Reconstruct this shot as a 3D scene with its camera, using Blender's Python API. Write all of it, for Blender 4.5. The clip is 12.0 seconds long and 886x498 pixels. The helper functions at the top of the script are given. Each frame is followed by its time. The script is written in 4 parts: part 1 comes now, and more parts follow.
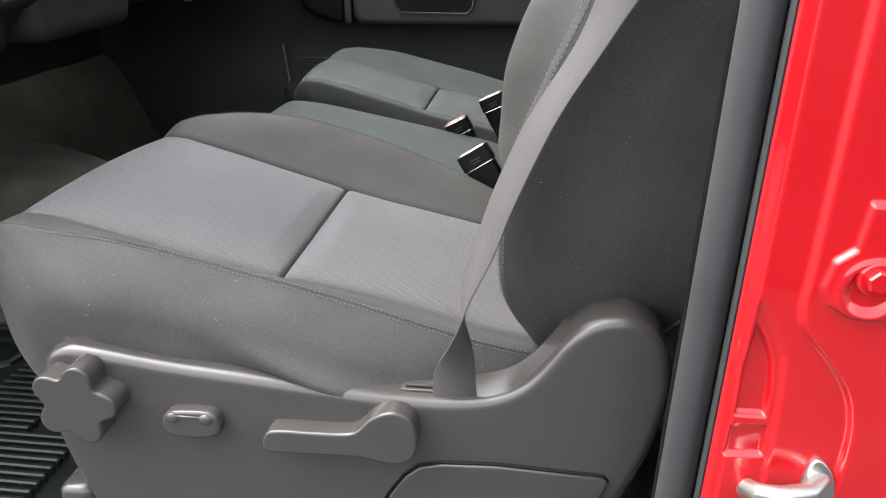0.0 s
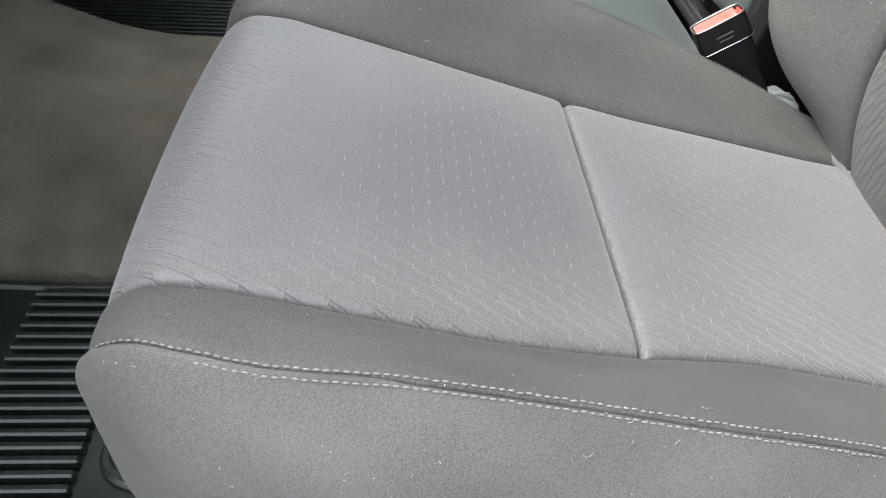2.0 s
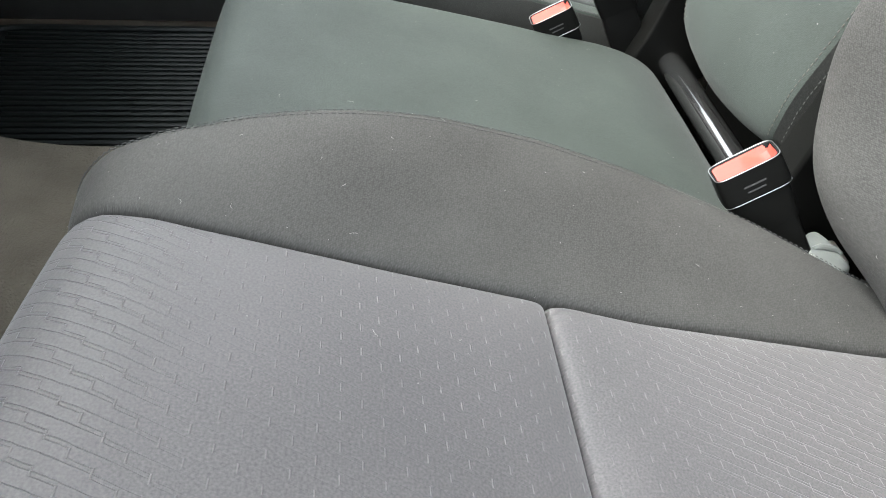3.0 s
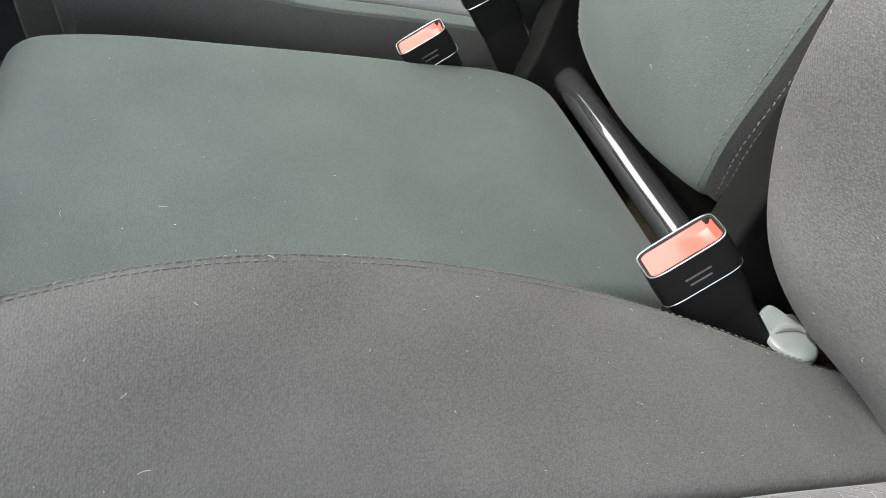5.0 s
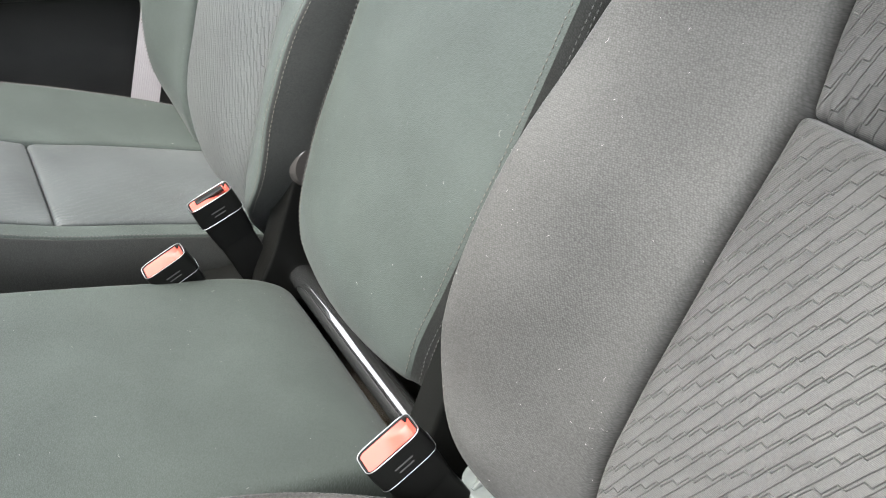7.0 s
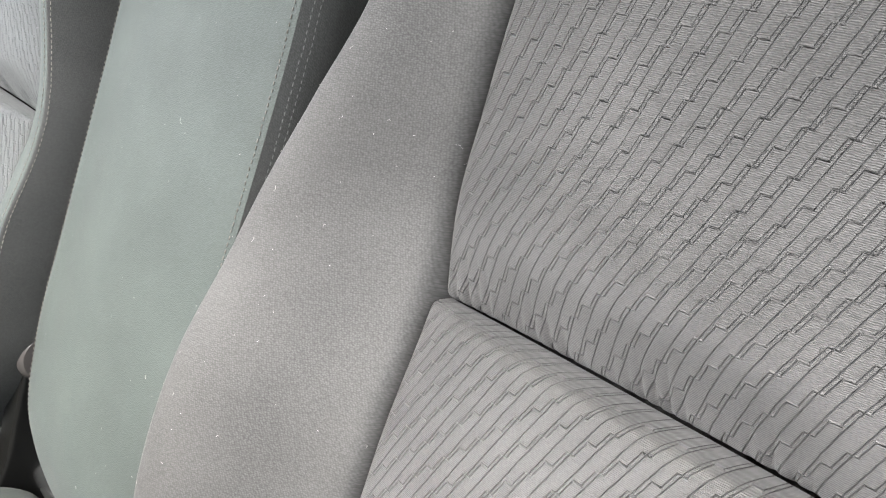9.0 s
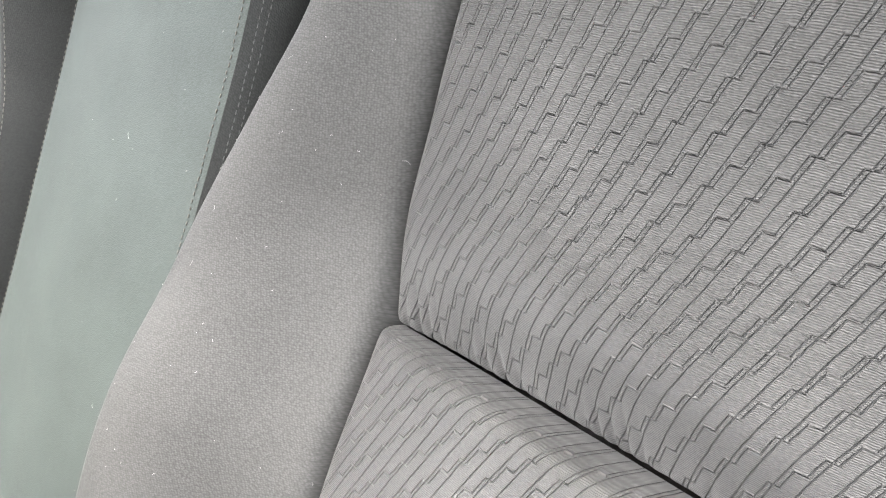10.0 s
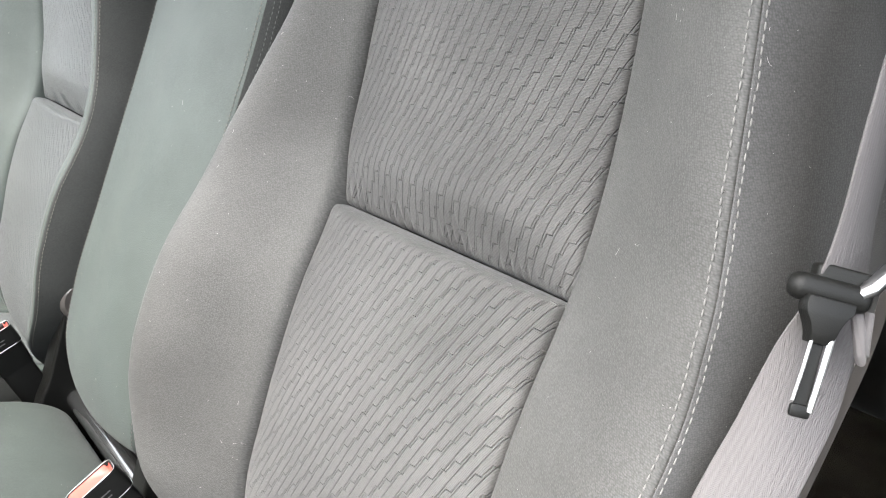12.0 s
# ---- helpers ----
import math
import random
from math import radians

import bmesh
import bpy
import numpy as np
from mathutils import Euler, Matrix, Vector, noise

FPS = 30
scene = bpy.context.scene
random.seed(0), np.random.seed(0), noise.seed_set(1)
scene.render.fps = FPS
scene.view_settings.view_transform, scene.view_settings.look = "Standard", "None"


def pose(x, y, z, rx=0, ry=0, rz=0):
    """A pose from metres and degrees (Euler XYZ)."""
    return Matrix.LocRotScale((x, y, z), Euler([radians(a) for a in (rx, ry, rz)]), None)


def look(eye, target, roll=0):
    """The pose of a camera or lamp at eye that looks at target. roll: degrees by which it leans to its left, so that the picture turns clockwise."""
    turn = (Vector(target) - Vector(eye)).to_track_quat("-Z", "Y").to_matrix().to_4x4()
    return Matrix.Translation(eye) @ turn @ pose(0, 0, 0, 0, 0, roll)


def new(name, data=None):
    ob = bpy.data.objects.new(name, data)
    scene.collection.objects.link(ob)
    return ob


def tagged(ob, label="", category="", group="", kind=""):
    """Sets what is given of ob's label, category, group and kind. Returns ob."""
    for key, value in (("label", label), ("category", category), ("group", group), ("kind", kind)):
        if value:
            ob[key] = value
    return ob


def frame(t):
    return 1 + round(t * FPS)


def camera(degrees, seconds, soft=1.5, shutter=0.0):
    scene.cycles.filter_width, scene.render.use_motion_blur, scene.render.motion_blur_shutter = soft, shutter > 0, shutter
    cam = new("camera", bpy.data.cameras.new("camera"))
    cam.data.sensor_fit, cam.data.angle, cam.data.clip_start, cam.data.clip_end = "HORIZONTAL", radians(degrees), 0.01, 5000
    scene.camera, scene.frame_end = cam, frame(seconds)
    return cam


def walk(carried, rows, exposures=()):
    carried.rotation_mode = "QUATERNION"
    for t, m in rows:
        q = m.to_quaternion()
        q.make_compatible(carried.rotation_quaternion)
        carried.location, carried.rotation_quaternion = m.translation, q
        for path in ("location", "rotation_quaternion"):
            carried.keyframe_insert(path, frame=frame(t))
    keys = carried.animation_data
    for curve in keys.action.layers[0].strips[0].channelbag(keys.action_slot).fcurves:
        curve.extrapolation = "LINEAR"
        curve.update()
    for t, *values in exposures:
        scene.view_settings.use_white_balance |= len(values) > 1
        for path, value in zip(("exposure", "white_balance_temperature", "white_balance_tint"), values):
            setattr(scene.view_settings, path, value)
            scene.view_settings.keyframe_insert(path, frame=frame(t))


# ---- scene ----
cam = camera(57.6, 12.0, soft=1.1)
PATH = [
    (0, (0.057, 0.078, 0.698), (-0.191, 1.902, -0.084), -0.4),
    (0.5, (-0.091, 0.174, 0.678), (-0.236, 1.937, -0.257), -0.0),
    (1, (-0.176, 0.265, 0.649), (-0.264, 1.956, -0.415), 0.5),
    (1.5, (-0.285, 0.391, 0.657), (-0.291, 1.983, -0.553), 1.3),
    (2, (-0.389, 0.531, 0.682), (-0.24, 2.048, -0.613), 4.3),
    (2.5, (-0.371, 0.639, 0.686), (-0.205, 2.161, -0.601), 3.2),
    (3, (-0.347, 0.788, 0.681), (-0.151, 2.309, -0.603), 3.9),
    (4.8, (-0.274, 0.96, 0.649), (0.035, 2.428, -0.674), 2.1),
    (5, (-0.287, 0.967, 0.657), (0.107, 2.415, -0.665), 2.2),
    (5.5, (-0.287, 0.928, 0.696), (0.329, 2.329, -0.591), 5.0),
    (6, (-0.268, 0.862, 0.725), (0.461, 2.243, -0.524), 5.2),
    (6.5, (-0.275, 0.898, 0.739), (0.549, 2.275, -0.455), 5.4),
    (7, (-0.279, 0.904, 0.805), (0.666, 2.3, -0.273), 5.8),
    (7.5, (-0.245, 0.857, 0.865), (0.833, 2.275, -0.045), 5.6),
    (7.7, (-0.242, 0.841, 0.873), (0.918, 2.246, 0.049), 6.1),
    (9.3, (-0.143, 0.842, 0.853), (1.141, 2.16, 0.07), 4.2),
    (9.5, (-0.129, 0.838, 0.85), (1.153, 2.166, 0.081), 4.1),
    (10, (-0.122, 0.846, 0.856), (1.155, 2.178, 0.084), 3.9),
    (10.5, (-0.114, 0.837, 0.864), (1.125, 2.202, 0.089), 3.9),
    (11, (-0.157, 0.71, 0.907), (1.045, 2.12, 0.153), 2.9),
    (11.5, (-0.224, 0.591, 0.896), (0.99, 2.029, 0.222), 3.5),
    (12, (-0.236, 0.563, 0.828), (0.987, 2.018, 0.203), 3.8),
]
EXPOSURES = [(0, 2.4, 6550, 8), (0.5, 2.72, 6550, 8), (1, 2.9, 6550, 8), (1.5, 2.85, 6500, 6), (2.0, 2.88, 6470, 5), (3.0, 2.95, 6450, 4), (5.5, 3.0, 6450, 5), (7.0, 3.1, 6500, 6), (9.5, 3.38, 6600, 10), (11, 3.46, 6600, 8), (11.5, 3.36, 6560, 8), (12, 3.3, 6560, 8)]
walk(cam, [(t, look(eye, target, roll)) for t, eye, target, roll in PATH], EXPOSURES)

# ---- world, sun ----
world = bpy.data.worlds.new("sky")
scene.world = world
world.use_nodes = True
wn = world.node_tree.nodes
sky = wn.new("ShaderNodeTexSky")
sky.sky_type, sky.sun_disc = "NISHITA", False
sky.sun_elevation, sky.sun_rotation = radians(57), radians(270)
sky.air_density, sky.dust_density = 1.0, 4.0
pale = wn.new("ShaderNodeHueSaturation")
pale.inputs["Saturation"].default_value = 0.35
world.node_tree.links.new(sky.outputs[0], pale.inputs["Color"])
world.node_tree.links.new(pale.outputs[0], wn["Background"].inputs[0])
wn["Background"].inputs[1].default_value = 0.15
sun = new("sun", bpy.data.lights.new("sun", "SUN"))
sun.data.energy, sun.data.angle, sun.data.color = 0.5, radians(80), (1.0, 0.98, 0.95)
sun.matrix_world = look((-2.2, 1.9, 3.9), (0, 1.0, 0.4))

# ---- materials ----


def material(name, colour, rough=0.6, metal=0.0):
    m = bpy.data.materials.new(name)
    m.use_nodes = True
    b = m.node_tree.nodes["Principled BSDF"]
    b.inputs["Base Color"].default_value = (*colour, 1)
    b.inputs["Roughness"].default_value = rough
    b.inputs["Metallic"].default_value = metal
    return m, b


class Graph:
    """Short hand for wiring shader nodes."""

    def __init__(self, m):
        self.nodes, self.links = m.node_tree.nodes, m.node_tree.links

    def node(self, kind, **fields):
        n = self.nodes.new(kind)
        for key, value in fields.items():
            n.inputs[key.replace("_", " ")].default_value = value
        return n

    def link(self, a, b):
        self.links.new(a, b)

    def math(self, op, a, b=None, c=None):
        n = self.nodes.new("ShaderNodeMath")
        n.operation = op
        for k, v in enumerate((a, b, c)):
            if v is None:
                continue
            if isinstance(v, (int, float)):
                n.inputs[k].default_value = v
            else:
                self.links.new(v, n.inputs[k])
        return n.outputs[0]

    def noise(self, scale, detail=3.0, vector=None):
        n = self.node("ShaderNodeTexNoise", Scale=scale, Detail=detail)
        if vector is not None:
            self.link(vector, n.inputs["Vector"])
        return n.outputs["Fac"]

    def mapped(self, value, low, high, out_low, out_high):
        n = self.nodes.new("ShaderNodeMapRange")
        self.link(value, n.inputs["Value"])
        for k, v in zip((1, 2, 3, 4), (low, high, out_low, out_high)):
            n.inputs[k].default_value = v
        return n.outputs[0]

    def mix(self, fac, a, b):
        n = self.nodes.new("ShaderNodeMix")
        n.data_type = "RGBA"
        self.link(fac, n.inputs[0])
        for k, v in ((6, a), (7, b)):
            if isinstance(v, tuple):
                n.inputs[k].default_value = (*v, 1)
            else:
                self.link(v, n.inputs[k])
        return n.outputs[2]

    def bump(self, height, distance, strength=1.0, normal=None):
        n = self.node("ShaderNodeBump", Strength=strength, Distance=distance)
        self.link(height, n.inputs["Height"])
        if normal is not None:
            self.link(normal, n.inputs["Normal"])
        return n.outputs[0]


def wear(name, dark, light, rough, grain, grain_depth, patch=9.0, metal=0.0, rough_span=0.08):
    """A surface with patches between two near colours, uneven gloss and a fine grain in relief."""
    m, b = material(name, dark, rough, metal)
    g = Graph(m)
    place = g.node("ShaderNodeTexCoord").outputs["Object"]
    big, small = g.noise(patch, 5, place), g.noise(grain, 2, place)
    g.link(g.mix(g.mapped(big, 0.3, 0.7, 0, 1), dark, light), b.inputs["Base Color"])
    g.link(g.mapped(big, 0.3, 0.7, rough - rough_span, rough + rough_span), b.inputs["Roughness"])
    g.link(g.bump(small, grain_depth), b.inputs["Normal"])
    return m, b, g


def knit(name, dark, light, sheen=0.06, coarse=0.5):
    """Dense knitted seat cloth: tiny slanted loops, felted patches."""
    m, b = material(name, dark, 0.6)
    g = Graph(m)
    uv = g.node("ShaderNodeTexCoord").outputs["UV"]
    sep = g.node("ShaderNodeSeparateXYZ")
    g.link(uv, sep.inputs[0])
    wob = g.math("MULTIPLY", g.math("SUBTRACT", g.noise(240, 2, uv), 0.5), 0.0024)
    u, v = g.math("ADD", sep.outputs[0], wob), g.math("SUBTRACT", sep.outputs[1], wob)
    slanted = g.node("ShaderNodeCombineXYZ")
    g.link(g.math("ADD", u, g.math("MULTIPLY", v, 0.5)), slanted.inputs[0])
    g.link(g.math("MULTIPLY", v, 1.25), slanted.inputs[1])
    cells = g.node("ShaderNodeTexVoronoi", Scale=600.0, Randomness=0.5)
    g.link(slanted.outputs[0], cells.inputs["Vector"])
    loop = g.math("MULTIPLY", g.mapped(cells.outputs["Distance"], 0.1, 0.75, 1.0, -1.0), coarse)
    felt, fuzz, wide = g.noise(9, 5, uv), g.noise(800, 3, uv), g.noise(28, 3, uv)
    weave = g.math("MULTIPLY_ADD", loop, 0.5, 0.5)
    tone = g.math("ADD", g.math("MULTIPLY", felt, 0.30), g.math("ADD", g.math("MULTIPLY", fuzz, 0.28), g.math("MULTIPLY", weave, 0.42)))
    g.link(g.mix(g.mapped(tone, 0.28, 0.72, 0, 1), tuple(0.55 * c for c in dark), tuple(1.38 * c for c in light)), b.inputs["Base Color"])
    relief = g.math("ADD", g.math("MULTIPLY", loop, 0.7), g.math("MULTIPLY", fuzz, 0.35))
    g.link(g.bump(relief, 0.00022, 1.0, g.bump(wide, 0.0010, 0.5)), b.inputs["Normal"])
    b.inputs["Sheen Weight"].default_value = sheen
    b.inputs["Sheen Roughness"].default_value = 0.45
    b.inputs["Specular IOR Level"].default_value = 0.25
    return m


def stepped_cloth(name, dark, light, lines, jogs, ribs=0.00024, worn=None, gloss=0.45, shine=0.52):
    """Insert cloth: fine crosswise ribs, and embossed slanting lines, some straight and some stepping sideways."""
    m, b = material(name, dark, shine)
    g = Graph(m)
    uv = g.node("ShaderNodeTexCoord").outputs["UV"]
    sep = g.node("ShaderNodeSeparateXYZ")
    g.link(uv, sep.inputs[0])
    wob = g.math("MULTIPLY", g.math("SUBTRACT", g.noise(60, 2, uv), 0.5), 0.0012)
    u, w = g.math("ADD", sep.outputs[0], wob), sep.outputs[1]
    row, col = 0.0103, 0.018
    slant = g.math("ADD", u, g.math("MULTIPLY", w, col / (4 * row)))
    lane = g.math("FLOOR", g.math("DIVIDE", w, row))
    # signed distance to the nearest repeat of a line, made with a ping-pong
    straight = g.math("PINGPONG", slant, col / 4)
    stair = g.math("PINGPONG", g.math("ADD", slant, g.math("ADD", g.math("MULTIPLY", lane, col / 4), col / 8)), col / 2)
    near = g.math("ROUND", g.math("DIVIDE", w, row))
    across = g.math("PINGPONG", g.math("ADD", u, g.math("MULTIPLY", near, col / 2)), col / 2)
    along = g.math("ABSOLUTE", g.math("SUBTRACT", w, g.math("MULTIPLY", near, row)))
    jog = g.math("MAXIMUM", along, g.math("SUBTRACT", across, col / 8))
    if worn is not None:
        # worn flat but along the door side, the front edge and the rear
        outer = g.mapped(g.math("SUBTRACT", worn, sep.outputs[0]), 0.09, 0.16, 0.0, 1.0)
        ahead = g.mapped(g.math("SUBTRACT", -0.40, sep.outputs[1]), 0.02, 0.09, 0.0, 1.4)
        behind = g.mapped(sep.outputs[1], -0.20, -0.04, 0.0, 1.9)
        rim = g.math("MAXIMUM", outer, g.math("MAXIMUM", ahead, behind))
        lines_at = g.math("ADD", lines, g.math("MULTIPLY", rim, 0.42))
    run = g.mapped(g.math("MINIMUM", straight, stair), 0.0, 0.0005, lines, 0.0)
    step = g.mapped(jog, 0.0, 0.0006, jogs, 0.0)
    if worn is not None:
        run = g.math("MULTIPLY", run, g.math("DIVIDE", lines_at, lines))
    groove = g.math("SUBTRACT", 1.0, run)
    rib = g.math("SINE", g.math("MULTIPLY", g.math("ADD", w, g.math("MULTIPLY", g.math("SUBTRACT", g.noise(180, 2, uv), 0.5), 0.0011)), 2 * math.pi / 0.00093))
    felt, fuzz, wide = g.noise(11, 6, uv), g.noise(700, 3, uv), g.noise(22, 3, uv)
    tone = g.mix(g.mapped(g.math("ADD", g.math("MULTIPLY", felt, 0.45 if worn is None else 0.22), g.math("MULTIPLY", fuzz, 0.55 if worn is None else 0.78)), 0.34 if worn is None else 0.25, 0.66 if worn is None else 0.75, 0, 1), tuple(0.7 * c for c in dark), tuple(1.3 * c for c in light))
    # shade in the valleys between the ribs is put into the colour
    if worn is None:
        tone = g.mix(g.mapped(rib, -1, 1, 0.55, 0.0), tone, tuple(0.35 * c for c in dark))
    # grooves coloured darker and jogs paler, like shaded and lit relief
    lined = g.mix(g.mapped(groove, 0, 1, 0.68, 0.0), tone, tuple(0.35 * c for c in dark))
    g.link(g.mix(g.math("MULTIPLY", step, 0.6), lined, tuple((1.5 if worn is None else 1.8) * c for c in light)), b.inputs["Base Color"])
    fine = g.bump(g.math("ADD", g.math("MULTIPLY", rib, 0.5 if worn is None else 0.0), fuzz), ribs, 0.9, g.bump(wide, 0.001, 0.5))
    g.link(g.bump(g.math("ADD", groove, g.math("MULTIPLY", step, 0.9 if worn is None else 0.5)), 0.0014 if worn is None else 0.0008, 1.0, fine), b.inputs["Normal"])
    b.inputs["Sheen Weight"].default_value = 0.1 if worn is None else 0.25
    b.inputs["Sheen Roughness"].default_value = 0.5
    b.inputs["Specular IOR Level"].default_value = gloss
    b.inputs["IOR"].default_value = 1.5
    return m


DRIVER_KNIT = knit("charcoal knit, handled", (0.0562, 0.0553, 0.0528), (0.074, 0.0728, 0.0695), coarse=0.5)
DRIVER_SIDE = knit("charcoal side knit, handled", (0.063, 0.062, 0.060), (0.083, 0.081, 0.079))
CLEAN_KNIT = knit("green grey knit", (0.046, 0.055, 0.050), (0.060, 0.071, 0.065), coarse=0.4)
# the green grey knit again, with the shade of upright sides in its colour
SHADED_SIDE = knit("green grey knit, shaded sides", (0.026, 0.027, 0.0255), (0.037, 0.038, 0.036))
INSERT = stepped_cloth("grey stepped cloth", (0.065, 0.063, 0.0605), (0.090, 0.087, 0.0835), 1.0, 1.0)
WORN = stepped_cloth("grey stepped cloth, worn flat", (0.082, 0.082, 0.086), (0.119, 0.110, 0.112), 0.06, 0.9, 0.00010, 1.02, 0.5, 0.56)
CLEAN_INSERT = stepped_cloth("green grey stepped cloth", (0.050, 0.055, 0.053), (0.068, 0.074, 0.072), 1.0, 1.0)
CLEAN_SEAT = stepped_cloth("plain green grey cloth", (0.060, 0.067, 0.067), (0.080, 0.088, 0.088), 0.12, 0.15, 0.00012, None, 0.4)
THREAD, _ = material("grey thread", (0.165, 0.16, 0.15), 0.8)
MID_THREAD, _ = material("green grey thread", (0.13, 0.122, 0.108), 0.8)
DARK_THREAD, _ = material("charcoal thread", (0.085, 0.086, 0.084), 0.8)
TRIM, trim_b, _ = wear("grained grey plastic", (0.059, 0.054, 0.051), (0.069, 0.063, 0.060), 0.26, 1800, 0.00006, patch=3.0, rough_span=0.02)
trim_b.inputs["Specular IOR Level"].default_value = 0.75
BLACK, black_b, _ = wear("black moulded plastic", (0.005, 0.005, 0.005), (0.009, 0.009, 0.008), 0.42, 1500, 0.0001)
black_b.inputs["Specular IOR Level"].default_value = 0.18
DASH, _, _ = wear("dark dash plastic", (0.028, 0.028, 0.027), (0.044, 0.043, 0.041), 0.5, 700, 0.0003)
GLOSS, gloss_b, _ = wear("glossy black tube", (0.014, 0.015, 0.015), (0.022, 0.022, 0.022), 0.13, 900, 0.00002)
gloss_b.inputs["Coat Weight"].default_value = 1.0
gloss_b.inputs["Coat Roughness"].default_value = 0.06
gloss_b.inputs["Coat IOR"].default_value = 1.9
RUBBER, _, _ = wear("black rubber", (0.008, 0.011, 0.010), (0.016, 0.020, 0.0185), 0.42, 600, 0.0002)
CARPET, carpet_b, _ = wear("brown grey carpet", (0.078, 0.067, 0.050), (0.165, 0.144, 0.112), 0.95, 420, 0.0035, patch=9)
HEADLINER, _, _ = wear("grey headliner", (0.30, 0.295, 0.28), (0.34, 0.33, 0.32), 0.95, 800, 0.0003)
PAINT, paint_b, _ = wear("red car paint", (0.52, 0.004, 0.009), (0.57, 0.006, 0.012), 0.4, 40, 0.00003)
paint_b.inputs["Coat Weight"].default_value = 1.0
paint_b.inputs["Specular IOR Level"].default_value = 0.15
paint_b.inputs["Coat Roughness"].default_value = 0.04
paint_b.inputs["Coat IOR"].default_value = 1.7
STEEL, _, _ = wear("zinc plated steel", (0.52, 0.51, 0.49), (0.66, 0.65, 0.62), 0.42, 300, 0.00015, metal=1.0)
CHROME, _ = material("bright edge", (0.60, 0.60, 0.60), 0.28, 1.0)
RED, _, _ = wear("release red plastic", (0.52, 0.075, 0.055), (0.58, 0.09, 0.065), 0.38, 900, 0.00003)
SEAL, _, _ = wear("grey flocked seal", (0.048, 0.048, 0.050), (0.060, 0.060, 0.062), 0.55, 1400, 0.0002)
WELT, _, _ = wear("grey welt", (0.075, 0.08, 0.077), (0.11, 0.115, 0.11), 0.8, 900, 0.0002)
LINT, _ = material("white lint", (0.40, 0.39, 0.37), 0.9)
PALE, _, _ = wear("pale grey moulding", (0.18, 0.195, 0.19), (0.27, 0.29, 0.28), 0.35, 300, 0.0002, patch=40)
WHITE, _ = material("pale moulded mark", (0.07, 0.07, 0.07), 0.6)
GROUND, _, _ = wear("asphalt", (0.05, 0.05, 0.05), (0.07, 0.07, 0.068), 0.9, 120, 0.004, patch=2)


def webbing(name, dark, light):
    m, b = material(name, dark, 0.55)
    g = Graph(m)
    sep = g.node("ShaderNodeSeparateXYZ")
    g.link(g.node("ShaderNodeTexCoord").outputs["UV"], sep.inputs[0])
    u, v = sep.outputs[0], sep.outputs[1]
    zig = g.math("PINGPONG", u, 0.0035)
    twill = g.math("SINE", g.math("MULTIPLY", g.math("ADD", v, g.math("MULTIPLY", zig, 1.3)), 2 * math.pi / 0.0015))
    cord = g.math("SINE", g.math("MULTIPLY", u, 2 * math.pi / 0.0035))
    tone = g.mapped(g.math("ADD", g.math("MULTIPLY", twill, 0.9), g.math("MULTIPLY", cord, 0.8)), -2, 2, 0, 1)
    g.link(g.mix(tone, dark, light), b.inputs["Base Color"])
    g.link(g.bump(tone, 0.0002, 0.7, g.bump(g.noise(90, 3), 0.0015, 0.5)), b.inputs["Normal"])
    b.inputs["Sheen Weight"].default_value = 0.03
    b.inputs["Specular IOR Level"].default_value = 0.3
    return m


WEB = webbing("grey belt webbing", (0.084, 0.077, 0.077), (0.118, 0.110, 0.110))
# the same webbing with the light on the far belt put into its colour
LIT_WEB = webbing("belt webbing, lit pale", (0.40, 0.37, 0.38), (0.52, 0.48, 0.49))

# ---- building helpers ----


def mesh_of(name, verts, faces, mat, uvs=None, smooth=True):
    me = bpy.data.meshes.new(name)
    me.from_pydata([tuple(map(float, v)) for v in verts], [], faces)
    me.materials.append(mat)
    if uvs is not None:
        layer = me.uv_layers.new(name="UVMap")
        flat = np.empty(len(me.loops), dtype=np.int32)
        me.loops.foreach_get("vertex_index", flat)
        layer.data.foreach_set("uv", np.asarray(uvs, dtype=np.float32)[flat].ravel())
    me.polygons.foreach_set("use_smooth", [smooth] * len(me.polygons))
    me.update()
    return me


def place(name, me, parent=None, label=""):
    ob = new(name, me)
    if parent is not None:
        ob.parent = parent
        if parent.parent is None:
            ob.matrix_parent_inverse = parent.matrix_basis.inverted()
    return tagged(ob, label)


def part(name, bm, mat, parent=None, label="", smooth=35):
    """Links a bmesh as one mesh object under a thing or a part."""
    me = bpy.data.meshes.new(name)
    bm.normal_update()
    for f in bm.faces:
        f.smooth = True
    for e in bm.edges:
        e.smooth = len(e.link_faces) != 2 or e.calc_face_angle(0) < radians(smooth)
    bm.to_mesh(me)
    bm.free()
    me.materials.append(mat)
    return place(name, me, parent, label)


def thing(name, label, category, at=(0, 0, 0), group="", kind=""):
    ob = new(name)
    ob.location = at
    ob.empty_display_size = 0.05
    return tagged(ob, label, category, group, kind)


CLOTH = []


